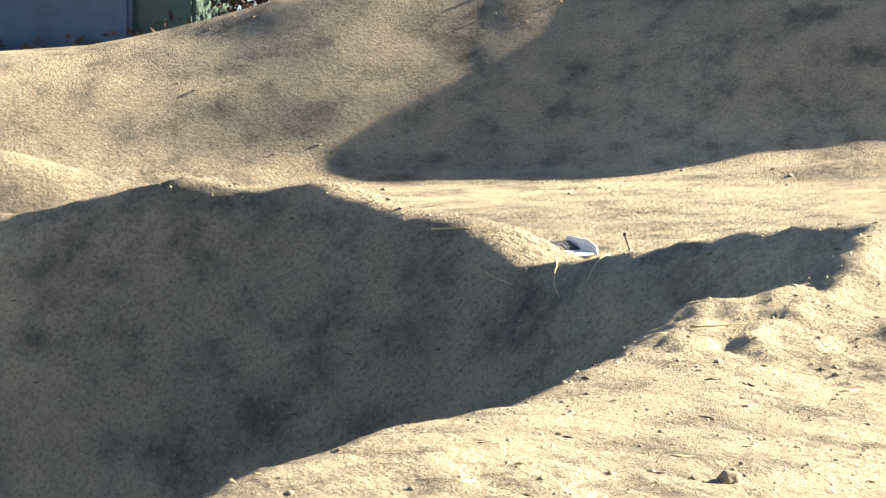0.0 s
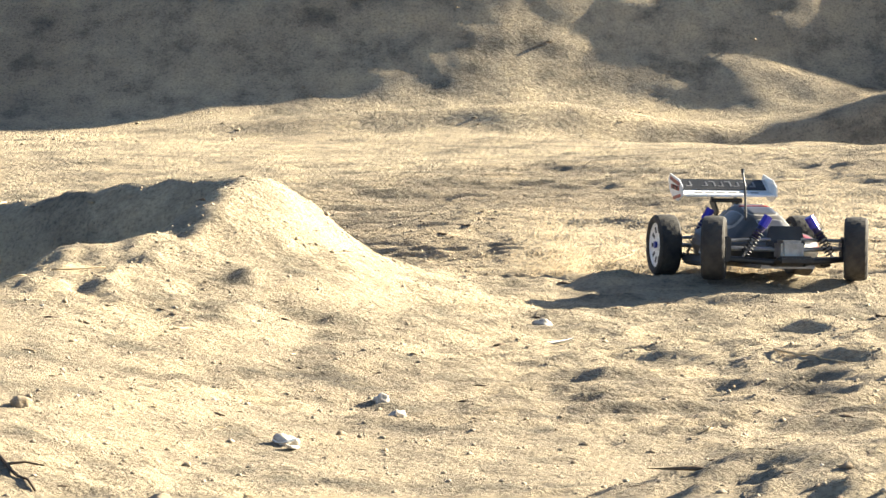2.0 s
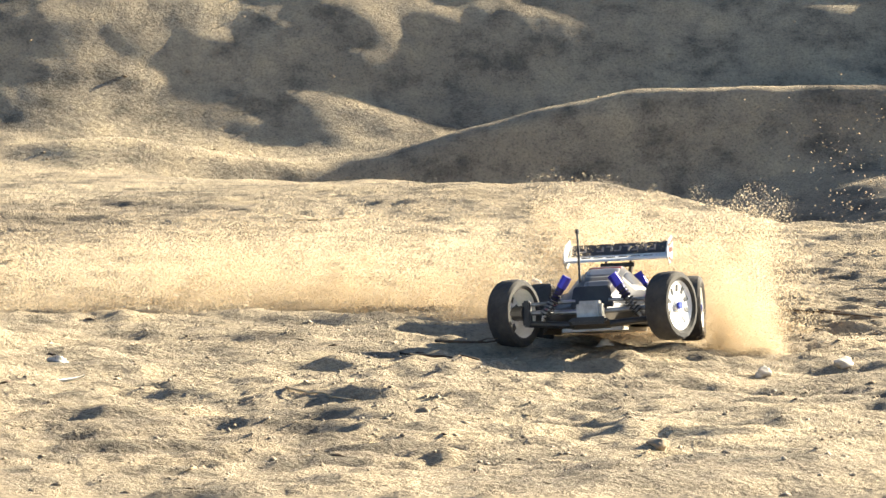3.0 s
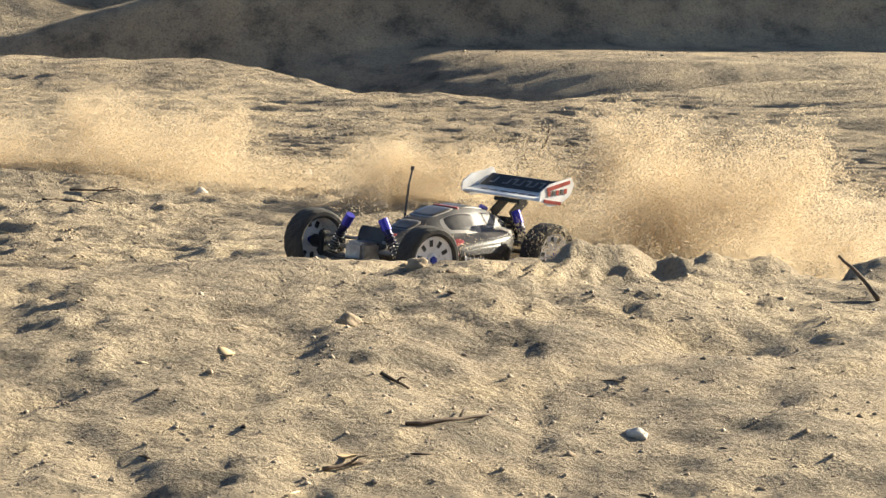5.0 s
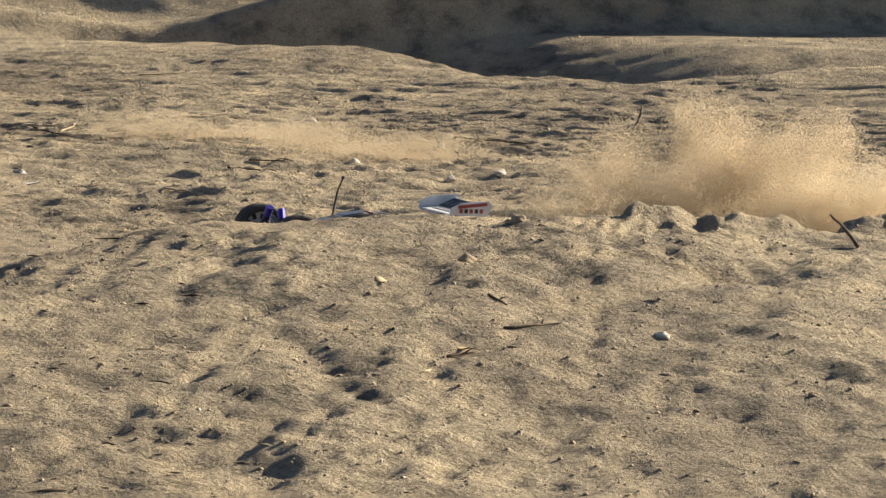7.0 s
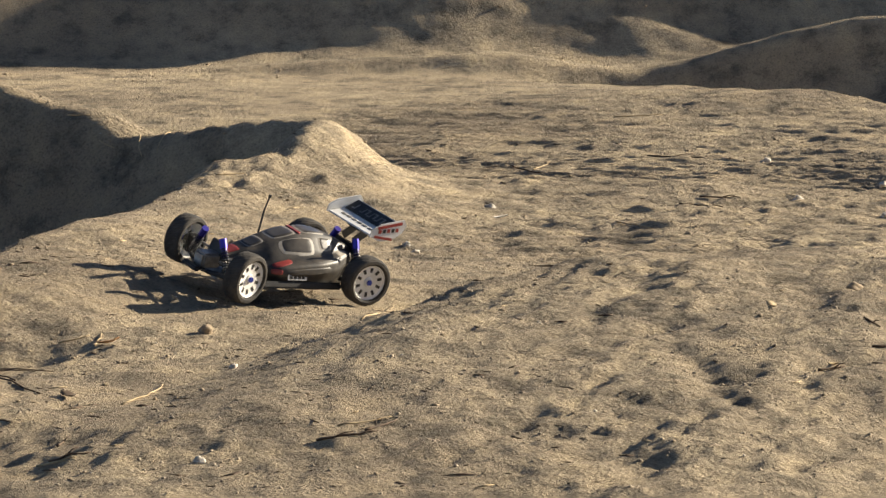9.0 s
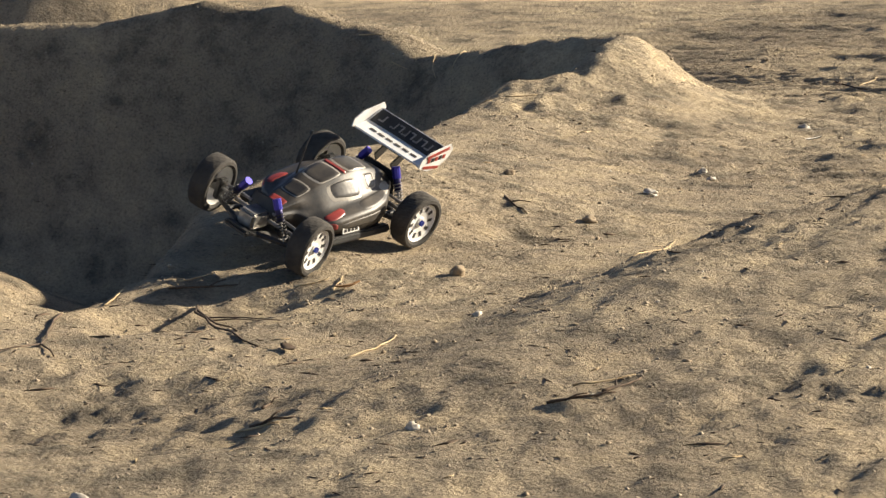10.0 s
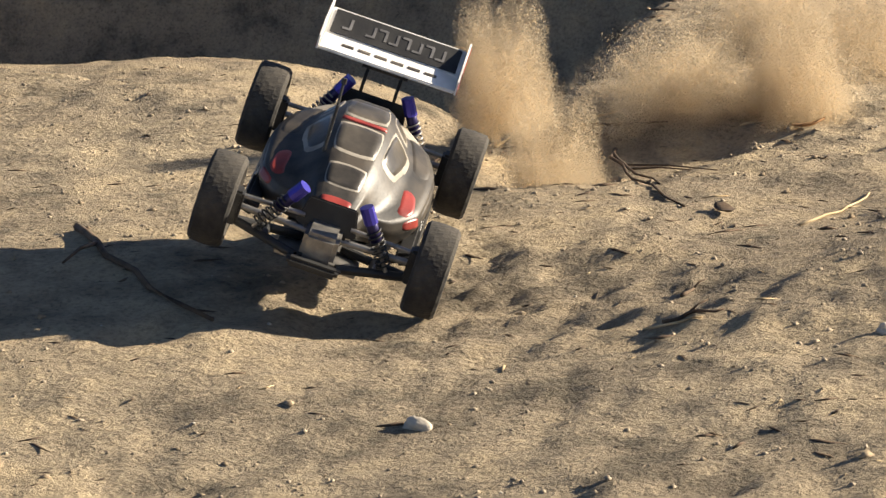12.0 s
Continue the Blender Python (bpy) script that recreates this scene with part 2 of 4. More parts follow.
def relief(x, y):
    """Fine relief: crumbs, dents, ruts, tyre prints and trodden patches."""
    near = np.exp(-np.maximum(y - 7.8, 0) / 7) * (1 - .75 * ease(13, 15.5, y))
    near = near * ease(-3.4, -3.1, x) * (1 - ease(2.6, 2.9, x)) * ease(1.7, 2.2, y)
    z = .018 * lumps(x, y, .62, 21) + .010 * lumps(x + .3 * y, y, .26, 22)
    patchy = ease(-.25, .35, lumps(x, y, .7, 31))
    crumbs = (.25 - np.abs(lumps(x, y, .12, 23))) * .011 + .006 * lumps(.8 * x + .6 * y, .8 * y - .6 * x, .067, 24) + .0045 * lumps(.3 * x + .95 * y, .3 * y - .95 * x, .041, 44) + .0055 * lumps(x, y, .027, 25)
    z = z + near * crumbs * (.45 + .8 * patchy)
    hill = ease(-.7, .1, x) * (1 - ease(5.0, 5.4, y))
    streak = lumps((x * .8 - y * .6) * 1.0, (x * .6 + y * .8) * .42, .105, 26)
    z = z - hill * (.024 * np.maximum(streak - .1, 0) + .02 * (.18 - np.abs(lumps((x * .8 - y * .6) * 1.0, (x * .6 + y * .8) * .3, .2, 36))))
    dents = lumps(x - .4 * y, y, .2, 28)
    z = z - near * (1 - hill) * .006 * np.maximum(dents - .3, 0)
    ruts = lumps(x * .3 + y * .25, y, .075, 27) + .5 * lumps(x * .4 + y * .1, y, .04, 29)
    field = ease(-.6, 0, x + .9 * ease(8.6, 9.6, y)) * ease(5.7, 6.3, y) * (1 - .7 * ease(11, 14, y))
    fine = lumps(x * .35 + y * .1, y, .033, 45) + .6 * lumps(x * .6 - y * .2, y, .05, 46)
    z = z + field * (.017 * ruts * (1 - .5 * ease(8.6, 9.6, y)) + .009 * fine + .02 * ease(8.6, 9.6, y) * lumps(x * .6 + y * .3, y, .3, 47))
    a, b = .82 * x + .57 * y, .82 * y - .57 * x
    bumps = .013 * lumps(a * .6, b, .21, 71) + .0065 * lumps(b, a * .7, .083, 72) + .006 * lumps(a + 5, b, .042, 73) + .003 * lumps(b, a, .026, 74)
    z = z + bumps * (.3 + .62 * ease(-.7, .0, x)) * (1 - ease(5.3, 6.0, y)) * ease(1.7, 2.2, y) * ease(-3.4, -3.1, x) * (1 - ease(2.6, 2.9, x))
    clods = lumps(x, y, .046, 41)
    z = z + near * .009 * np.maximum(clods - .24, 0) * (.3 + patchy)
    for p in PRINTS:
        z = z + groove(x, y, *p)
    for px, py, long, high in CLUMPS:
        u = (x - px) / long
        z = z + high * ease(-1, -.75, u) * (1 - ease(.45, 1.1, u)) * np.exp(-((y - py - .03 * u) / .05) ** 2) * (1 + .9 * lumps(x, y, .045, 51))
    bars = ease(.84, .88, x) * (1 - ease(1.04, 1.08, x)) * np.exp(-((y - 4.8 - .3 * (x - .95)) / .09) ** 4)
    z = z + bars * .006 * np.sin((x - .35 * y) * 2 * np.pi / .034)
    mound = np.exp(-((x + .75) / .5) ** 2 - ((y - 7.2) / .7) ** 2)
    return z + mound * (.024 * lumps(x, y * .6, .16, 33) + .02 * np.abs(lumps(x, y, .09, 34)) + .012 * np.maximum(lumps(x, y * .5, .05, 35), 0))


def stretch(low, high, step, reach, count):
    """Even steps from low to high, growing ones beyond, out to reach."""
    inside = np.arange(low, high + step / 2, step)
    ratio = np.geomspace(1, reach, count)
    return np.concatenate([low - (ratio[::-1] - 1 + step * np.arange(count, 0, -1)), inside, high + (ratio - 1 + step * np.arange(1, count + 1))])


def ground():
    xs = stretch(-3.2, 2.7, .0125, 700, 70)
    ys = np.concatenate([-np.geomspace(600, 3.5, 40), np.arange(-3.2, 2.0, .08), np.arange(2.0, 9.6, .0125), np.arange(9.6, 13.4, .02), np.arange(13.4, 20, .045), 20 + np.geomspace(.05, 900, 60)])
    x, y = np.meshgrid(xs, ys)
    z = land(x, y) + relief(x, y)
    x, y, z = settle(x, y, z)
    rows, cols = x.shape
    mesh = bpy.data.meshes.new("ground")
    mesh.vertices.add(x.size)
    mesh.vertices.foreach_set("co", np.stack([x, y, z], -1).ravel())
    i = (np.arange(rows - 1)[:, None] * cols + np.arange(cols - 1)).ravel()
    quads = np.stack([i, i + 1, i + cols + 1, i + cols], 1)
    mesh.loops.add(quads.size)
    mesh.polygons.add(len(quads))
    mesh.loops.foreach_set("vertex_index", quads.ravel())
    mesh.polygons.foreach_set("loop_start", np.arange(len(quads)) * 4)
    mesh.polygons.foreach_set("use_smooth", np.ones(len(quads), bool))
    mesh.update()
    mesh.materials.append(DIRT)
    return tagged(new("ground", mesh), "dry sandy dirt race track with mounds and banks", "ground", kind="structure")


ground()


def height(x, y):
    return float(land(x, y) + relief(x, y))


def rest(x, y):
    """The point of the ground at x, y, with the far field as it lies."""
    a, b, c = settle(np.float64(x), np.float64(y), np.float64(height(x, y)))
    return Vector((float(a), float(b), float(c)))


def mesh_thing(name, bm, mat, smooth=True):
    mesh = bpy.data.meshes.new(name)
    bmesh.ops.recalc_face_normals(bm, faces=bm.faces)
    bm.to_mesh(mesh)
    bm.free()
    mesh.materials.append(mat)
    for p in mesh.polygons:
        p.use_smooth = smooth
    return new(name, mesh)


PALE = worn("pale_stone", (0.4, 0.35, 0.28), (0.58, 0.52, 0.43), 40, 0.8, bump=0.4)
GREY = worn("dusty_stone", (0.26, 0.21, 0.15), (0.42, 0.34, 0.24), 40, 0.9, bump=0.5)
EARTH = worn("caked_earth", (0.24, 0.18, 0.115), (0.36, 0.28, 0.18), 30, 0.95, bump=0.6)
STRAW = worn("dry_straw", (0.34, 0.24, 0.12), (0.58, 0.45, 0.27), 30, 0.8)
TWIG = worn("dead_twig", (0.05, 0.032, 0.02), (0.13, 0.085, 0.05), 30, 0.9, bump=0.5)
BARK = worn("orange_bark", (0.3, 0.15, 0.06), (0.5, 0.3, 0.14), 30, 0.85, bump=0.5)
PAPER = worn("bleached_scrap", (0.6, 0.57, 0.5), (0.82, 0.8, 0.76), 30, 0.7)
LITTER = worn("leaf_litter", (0.03, 0.019, 0.011), (0.11, 0.066, 0.034), 3, 0.9)


def stone(x, y, size, mat, label, sink=0.3, name="stone", squash=0.7, rough=0.3):
    rng = random.Random(int(x * 1000) * 7 + int(y * 1000))
    bm = bmesh.new()
    bmesh.ops.create_icosphere(bm, subdivisions=3, radius=size / 2)
    shift = Vector((rng.random() * 50, rng.random() * 50, 0))
    sx, sy = rng.uniform(.8, 1.3), rng.uniform(.7, 1.1)
    for v in bm.verts:
        k = 1 + rough * noise.noise(v.co / size * 2.3 + shift) + .4 * rough * noise.noise(v.co / size * 6 + shift)
        v.co = Vector((v.co.x * sx * k, v.co.y * sy * k, v.co.z * squash * k))
    ob = mesh_thing(name, bm, mat)
    ob.matrix_basis = Matrix.Translation(rest(x, y) + Vector((0, 0, size * squash * (.5 - sink)))) @ pose(0, 0, 0, 0, 0, rng.uniform(0, 360))
    return tagged(ob, label, name.replace("_", " "), "loose pieces on the track")


def stick(x0, y0, x1, y1, r, mat, label, lift=0.0, name="stick", forks=1):
    """A thin bent stick that lies on the ground from one point to the other."""
    rng = random.Random(int(x0 * 1000) + 13 * int(y1 * 1000))
    a, b = rest(x0, y0), rest(x1, y1)
    b.z += lift
    bm = bmesh.new()
    side = (b - a).cross(Vector((0, 0, 1))).normalized()
    n, last, pts = 7, None, []
    for i in range(n + 1):
        k = i / n
        p = a.lerp(b, k) + side * (rng.uniform(-.015, .015) + .05 * math.sin(k * 3.1)) * (b - a).length
        p.z = max(p.z, rest(p.x, p.y).z) + r * .7
        pts.append(p)
    branches = [(pts, r)]
    for f in range(forks):
        i = rng.randint(2, 5)
        s = rng.choice((-1, 1))
        q = pts[i] + (b - a) * .28 + side * s * (b - a).length * .18 + Vector((0, 0, r * 3))
        branches.append(([pts[i], (pts[i] + q) / 2 + Vector((0, 0, r)), q], r * .6))
    for line, rad in branches:
        last = None
        for i, p in enumerate(line):
            way = (line[min(i + 1, len(line) - 1)] - line[max(i - 1, 0)]).normalized()
            u = way.orthogonal().normalized()
            w = way.cross(u)
            rr = rad * (1 - .5 * i / (len(line) - 1))
            ringv = [bm.verts.new(p + rr * (math.cos(c * math.pi / 3) * u + math.sin(c * math.pi / 3) * w)) for c in range(6)]
            if last:
                for c in range(6):
                    bm.faces.new((last[c], last[(c + 1) % 6], ringv[(c + 1) % 6], ringv[c]))
            else:
                bm.faces.new(ringv)
            last = ringv
        bm.faces.new(last)
    return tagged(mesh_thing(name, bm, mat), label, name.replace("_", " "), "dry stalks and twigs on the track")


def scrap(x, y, size, mat, label, name="dry_leaf"):
    """A curled leaf or chip of bark, with thickness."""
    rng = random.Random(int(x * 997) + int(y * 1009))
    bm = bmesh.new()
    n = 6
    for z in (0, .0015):
        for i in range(n + 1):
            for j in (-1, 0, 1):
                k = i / n * 2 - 1
                w = (1 - k * k) ** .5 * .42 + .04
                bm.verts.new((k * size / 2, j * w * size / 2, z + size * (.16 * j * j * w + .12 * k * k) * rng.uniform(.8, 1.2)))
    bm.verts.ensure_lookup_table()
    half = (n + 1) * 3
    for i in range(n):
        for j in range(2):
            q = [i * 3 + j, i * 3 + j + 1, i * 3 + j + 4, i * 3 + j + 3]
            bm.faces.new([bm.verts[k] for k in q])
            bm.faces.new([bm.verts[k + half] for k in q])
        for j in (0, 2):
            bm.faces.new([bm.verts[k] for k in (i * 3 + j, i * 3 + 3 + j, i * 3 + 3 + j + half, i * 3 + j + half)])
    ob = mesh_thing(name, bm, mat)
    ob.matrix_basis = Matrix.Translation(rest(x, y) + Vector((0, 0, size * .05))) @ pose(0, 0, 0, rng.uniform(-14, 14), rng.uniform(-14, 14), rng.uniform(0, 360))
    return tagged(ob, label, name.replace("_", " "), "dry leaves on the track")


STONES = [(-0.36, 6.07, .024), (0.72, 9.17, .03), (-0.57, 3.2, .024), (0.87, 3.88, .022), (-1.01, 2.93, .028), (0.71, 7.55, .03), (1.01, 8.05, .03), (1.09, 7.36, .026), (0.95, 7.32, .026), (-0.47, 5.75, .03), (-.2, 7.2, .03), (-.39, 6.19, .022), (-0.61, 4.1, .02)]
for x, y, size in STONES:
    stone(x, y, size, PALE, "small pale pebble lying on dry dirt", .42, rough=.6)
for x, y, size in [(0.62, 4.45, .035), (-0.55, 5.27, .03), (-1.11, 4.11, .026), (-0.72, 4.57, .034), (0.76, 4.77, .03), (0.64, 6.20, .026), (-0.79, 5.75, .03), (.35, 6.55, .024), (1.2, 6.6, .03)]:
    stone(x, y, size, EARTH, "crumbling clod of tan earth on the track", .35, "dirt_clod", .65, .5)
for x, y, size, mat, words in [(-0.17, 7.01, .05, PAPER, "white scrap of bleached bark at the mound's foot"), (0.44, 4.21, .036, STRAW, "curled tan dry leaf on the hill"), (-0.47, 5.74, .03, PAPER, "pale chip of bark on the dirt"),
                               (-0.90, 4.40, .05, BARK, "orange-brown chip of bark beside ruts"), (0.53, 3.79, .025, STRAW, "small tan dry leaf"), (-0.46, 5.72, .025, PAPER, "small pale chip of bark"), (-0.89, 3.82, .045, TWIG, "dark curled dry leaf on the track")]:
    scrap(x, y, size, mat, words)
STRAWS = [(-1.34, 4.29, -1.33, 4.39), (-0.78, 3.77, -0.73, 3.97), (-0.41, 4.76, -0.36, 5.19), (-0.86, 3.29, -0.79, 3.28), (-1.01, 4.44, -0.95, 4.47), (-0.93, 4.4, -0.93, 4.5), (-0.1, 8.57, -0.05, 9.1), (0.21, 11.54, 0.43, 11.68),
          (-1.23, 4.43, -1.18, 4.49), (-0.35, 3.36, -0.26, 3.42), (-1.07, 6.89, -1.0, 6.91), (0.16, 6.79, 0.26, 6.66), (-1.46, 7.98, -1.4, 7.9), (-1.32, 7.92, -1.3, 7.8), (-1.22, 7.88, -1.25, 7.78), (-1.1, 7.8, -1.02, 7.84), (-1.6, 8.2, -1.52, 8.16), (-.98, 7.02, -.9, 7.06)]
for x0, y0, x1, y1 in STRAWS:
    stick(x0, y0, x1, y1, .0021, STRAW, "thin pale dry straw stalk on the dirt", name="straw_stalk", forks=0)
TWIGS = [(-1.18, 4.35, -0.94, 3.84), (-1.24, 4.39, -1.12, 4.44), (-1.39, 4.19, -1.28, 3.74), (-0.3, 3.31, -0.25, 3.4), (-0.84, 3.3, -0.77, 3.3), (-0.84, 3.39, -0.84, 3.45), (-1.71, 3.64, -1.37, 3.27), (1.09, 8.34, 1.31, 8.19), (0.41, 7.38, 0.53, 7.38),
         (0.35, 7.28, 0.47, 7.18), (-0.18, 8.94, -0.07, 8.43), (0.5, 3.75, 0.55, 3.79), (0.61, 3.88, 0.72, 3.96), (0.61, 4.08, 0.64, 4.06), (-0.38, 3.28, -0.28, 3.31), (-1.18, 4.35, -1.02, 4.02), (-1.58, 3.81, -1.53, 3.76), (-0.75, 5.4, -0.68, 5.26), (.3, 9.2, .62, 9.35)]
for x0, y0, x1, y1 in TWIGS:
    stick(x0, y0, x1, y1, .0028 if x0 > -1.6 else .0055, TWIG, "dark dead twig half buried in dirt", name="twig", forks=1)
stick(1.66, 8.49, 1.72, 8.62, .006, TWIG, "dark dead stick poking up from the dirt", .09, "twig", 0)
stick(1.42, 4.75, 1.38, 4.82, .004, TWIG, "dark dead stick poking up from the dirt", .05, "twig", 0)


def scatter(name, count, mat, label, low, high, flat, seed, x0=-3.0, x1=2.6, y0=2.2, y1=10.5, long=1.0):
    """Very many small pieces strewn over the dirt, as one mesh."""
    rng = np.random.default_rng(seed)
    x, y = rng.uniform(x0, x1, count), rng.uniform(y0, y1, count)
    keep = lumps(x, y, .5, seed) + .5 * lumps(x, y, .12, seed + 1) > rng.uniform(-.5, .35, count)
    x, y = x[keep], y[keep]
    n = len(x)
    z = land(x, y) + relief(x, y)
    x, y, z = settle(x, y, z)
    size = low * (high / low) ** (rng.random(n) ** 2.2)
    turn = rng.uniform(0, 6.283, n)
    shape = np.array([(1, 0, 0), (-.5, .8, 0), (-.6, -.8, 0), (.1, .1, 1), (.1, 0, -.6)])
    faces = np.array([(0, 1, 3), (1, 2, 3), (2, 0, 3), (1, 0, 4), (2, 1, 4), (0, 2, 4)])
    p = shape[None] * rng.uniform(.6, 1.4, (n, 5, 3)) * size[:, None, None] / 2 * np.array([long, 1 / long ** .5, flat])
    c, s = np.cos(turn)[:, None], np.sin(turn)[:, None]
    p = np.stack([p[..., 0] * c - p[..., 1] * s + x[:, None], p[..., 0] * s + p[..., 1] * c + y[:, None], p[..., 2] + z[:, None] + size[:, None] * flat * .02], -1)
    f = (faces[None] + 5 * np.arange(n)[:, None, None]).reshape(-1, 3)
    mesh = bpy.data.meshes.new(name)
    mesh.vertices.add(n * 5)
    mesh.vertices.foreach_set("co", p.ravel())
    mesh.loops.add(f.size)
    mesh.polygons.add(len(f))
    mesh.loops.foreach_set("vertex_index", f.ravel().astype(np.int32))
    mesh.polygons.foreach_set("loop_start", np.arange(len(f)) * 3)
    mesh.update()
    mesh.materials.append(mat)
    return tagged(new(name, mesh), label, "gravel", kind="stuff")


scatter("grit", 62000, GREY, "tan grit and crumbs of earth strewn over the track", .003, .011, .75, 3)
scatter("gravel", 4200, EARTH, "small dark crumbs and clods on the dirt", .006, .02, .6, 5)
scatter("straw_litter", 3200, TWIG, "bits of dark straw and twig on the dirt", .004, .013, .5, 8, long=3.2)
scatter("pale_chips", 900, PALE, "pale chips and pebbles on the dirt", .004, .011, .7, 9)


scatter("bank_rubble", 2600, EARTH, "clods and rubble on the dirt bank", .006, .026, .5, 14, -7, 7, 14.5, 20.5)
scatter("twig_litter", 800, TWIG, "bits of dark twig strewn along the rim", .006, .016, .4, 16, -2.0, .1, 2.7, 5.2, long=4.5)
scatter("straw_bits", 420, STRAW, "short pale bits of straw on the dirt", .005, .014, .4, 18, -1.8, 1.8, 2.7, 7.0, long=4.5)


def brush():
    """Dry brush and leaf litter behind the bank."""
    rng = np.random.default_rng(4)
    n = 90000
    x = rng.uniform(-9, 12, n)
    y = 19.2 + rng.random(n) ** .7 * 3
    z = land(x, y)
    z = z + rng.random(n) ** 1.5 * .6 * ease(19, 20.2, y) + .01
    x, y, z = settle(x, y, z)
    size = rng.uniform(.008, .03, n)
    a, b = rng.normal(size=(n, 3)), rng.normal(size=(n, 3))
    a /= np.linalg.norm(a, axis=1)[:, None]
    b = np.cross(a, b)
    b /= np.linalg.norm(b, axis=1)[:, None]
    c = np.stack([x, y, z], 1)
    p = np.stack([c - a * size[:, None], c + b * size[:, None] * .4, c + a * size[:, None], c - b * size[:, None] * .4], 1)
    mesh = bpy.data.meshes.new("dry_brush")
    mesh.from_pydata(p.reshape(-1, 3).tolist(), [], np.arange(4 * n).reshape(-1, 4).tolist())
    mesh.materials.append(LITTER)
    return tagged(new("dry_brush", mesh), "brown dry brush and leaf litter behind the bank", "brush", kind="stuff")


brush()


def storage_bin(x, y, width, colour, label):
    """A ribbed steel bin with a lid behind the bank."""
    mat = worn("bin_paint", tuple(c * .6 for c in colour), colour, 6, 0.5)
    base = rest(x, y)
    bm = bmesh.new()
    bmesh.ops.create_cube(bm, size=1)
    for v in bm.verts:
        k = 1 if v.co.z > 0 else .92
        v.co = Vector((v.co.x * width * k, v.co.y * .5 * k, (v.co.z + .5) * .62))
    bmesh.ops.bevel(bm, geom=bm.edges[:], offset=.015, segments=2, affect="EDGES")
    box = tagged(mesh_thing("storage_bin", bm, mat, False), label, "bin", "bins behind the bank")
    box.matrix_basis = Matrix.Translation(base - Vector((0, 0, .03)))
    for name, size, z in (("lid", (width + .04, .54, .05), .645), ("rim", (width + .02, .52, .025), .56)):
        lid = bmesh.new()
        bmesh.ops.create_cube(lid, size=1)
        for v in lid.verts:
            v.co = Vector((v.co.x * size[0], v.co.y * size[1], v.co.z * size[2]))
        bmesh.ops.bevel(lid, geom=lid.edges[:], offset=.008, segments=2, affect="EDGES")
        ob = mesh_thing(name, lid, mat, False)
        ob.parent, ob.location = box, (0, 0, z)
    return box


storage_bin(-6.55, 19.6, .6, (0.12, 0.09, 0.075), "rust-brown steel bin behind the dirt bank")
storage_bin(-5.75, 19.6, .6, (0.06, 0.10, 0.15), "dull blue steel bin behind the dirt bank")
storage_bin(-5.2, 19.7, .26, (0.05, 0.09, 0.06), "narrow dark green steel bin behind the bank")
post = bmesh.new()
bmesh.ops.create_cone(post, cap_ends=True, segments=14, radius1=.045, radius2=.04, depth=.7)
wood = tagged(mesh_thing("wooden_post", post, BARK), "orange-brown wooden post in the brush", "post")
wood.location = rest(-2.7, 19.5) + Vector((0, 0, .3))


# ---- the buggy: nose along x, left side along y, tyres on z = 0 ----
def part(name, bm, mat, parent, label="", smooth=False):
    """Links a bmesh as one mesh object under a thing or a part."""
    mesh = bpy.data.meshes.new(name)
    bmesh.ops.recalc_face_normals(bm, faces=bm.faces)
    bm.to_mesh(mesh)
    bm.free()
    mesh.materials.append(mat)
    for p in mesh.polygons:
        p.use_smooth = smooth
    ob = new(name, mesh)
    ob.parent = parent
    return tagged(ob, label)


def slab(sx, sy, sz, at=(0, 0, 0), turn=(0, 0, 0), bevel=0.0, taper=1.0, bm=None):
    """A bevelled block; taper narrows its top."""
    made = bm or bmesh.new()
    own = bmesh.new()
    bmesh.ops.create_cube(own, size=1)
    for v in own.verts:
        k = taper if v.co.z > 0 else 1
        v.co = Vector((v.co.x * sx * k, v.co.y * sy * k, v.co.z * sz))
    if bevel:
        bmesh.ops.bevel(own, geom=own.edges[:], offset=bevel, segments=2, affect="EDGES")
    bmesh.ops.transform(own, matrix=pose(*at, *turn), verts=own.verts)
    return absorb(made, own)


def absorb(bm, own):
    mesh = bpy.data.meshes.new("piece")
    own.to_mesh(mesh)
    own.free()
    bm.from_mesh(mesh)
    bpy.data.meshes.remove(mesh)
    return bm


def rod(a, b, r, bm=None, sides=10, r2=None):
    made = bm or bmesh.new()
    own = bmesh.new()
    a, b = Vector(a), Vector(b)
    bmesh.ops.create_cone(own, cap_ends=True, segments=sides, radius1=r, radius2=r if r2 is None else r2, depth=(b - a).length)
    turn = (b - a).to_track_quat("Z", "Y").to_matrix().to_4x4()
    bmesh.ops.transform(own, matrix=Matrix.Translation((a + b) / 2) @ turn, verts=own.verts)
    return absorb(made, own)


def lathe(profile, steps, bm=None, wobble=None):
    """Turns a profile of (across, radius) round the y axis."""
    made = bm or bmesh.new()
    rings = []
    for i in range(steps):
        a = 2 * math.pi * i / steps
        ring = []
        for k, (y, r) in enumerate(profile):
            rr = r + (wobble(i, k) if wobble else 0)
            ring.append(made.verts.new((rr * math.cos(a), y, rr * math.sin(a))))
        rings.append(ring)
    for i in range(steps):
        p, q = rings[i], rings[(i + 1) % steps]
        for k in range(len(profile) - 1):
            made.faces.new((p[k], p[k + 1], q[k + 1], q[k]))
    return made


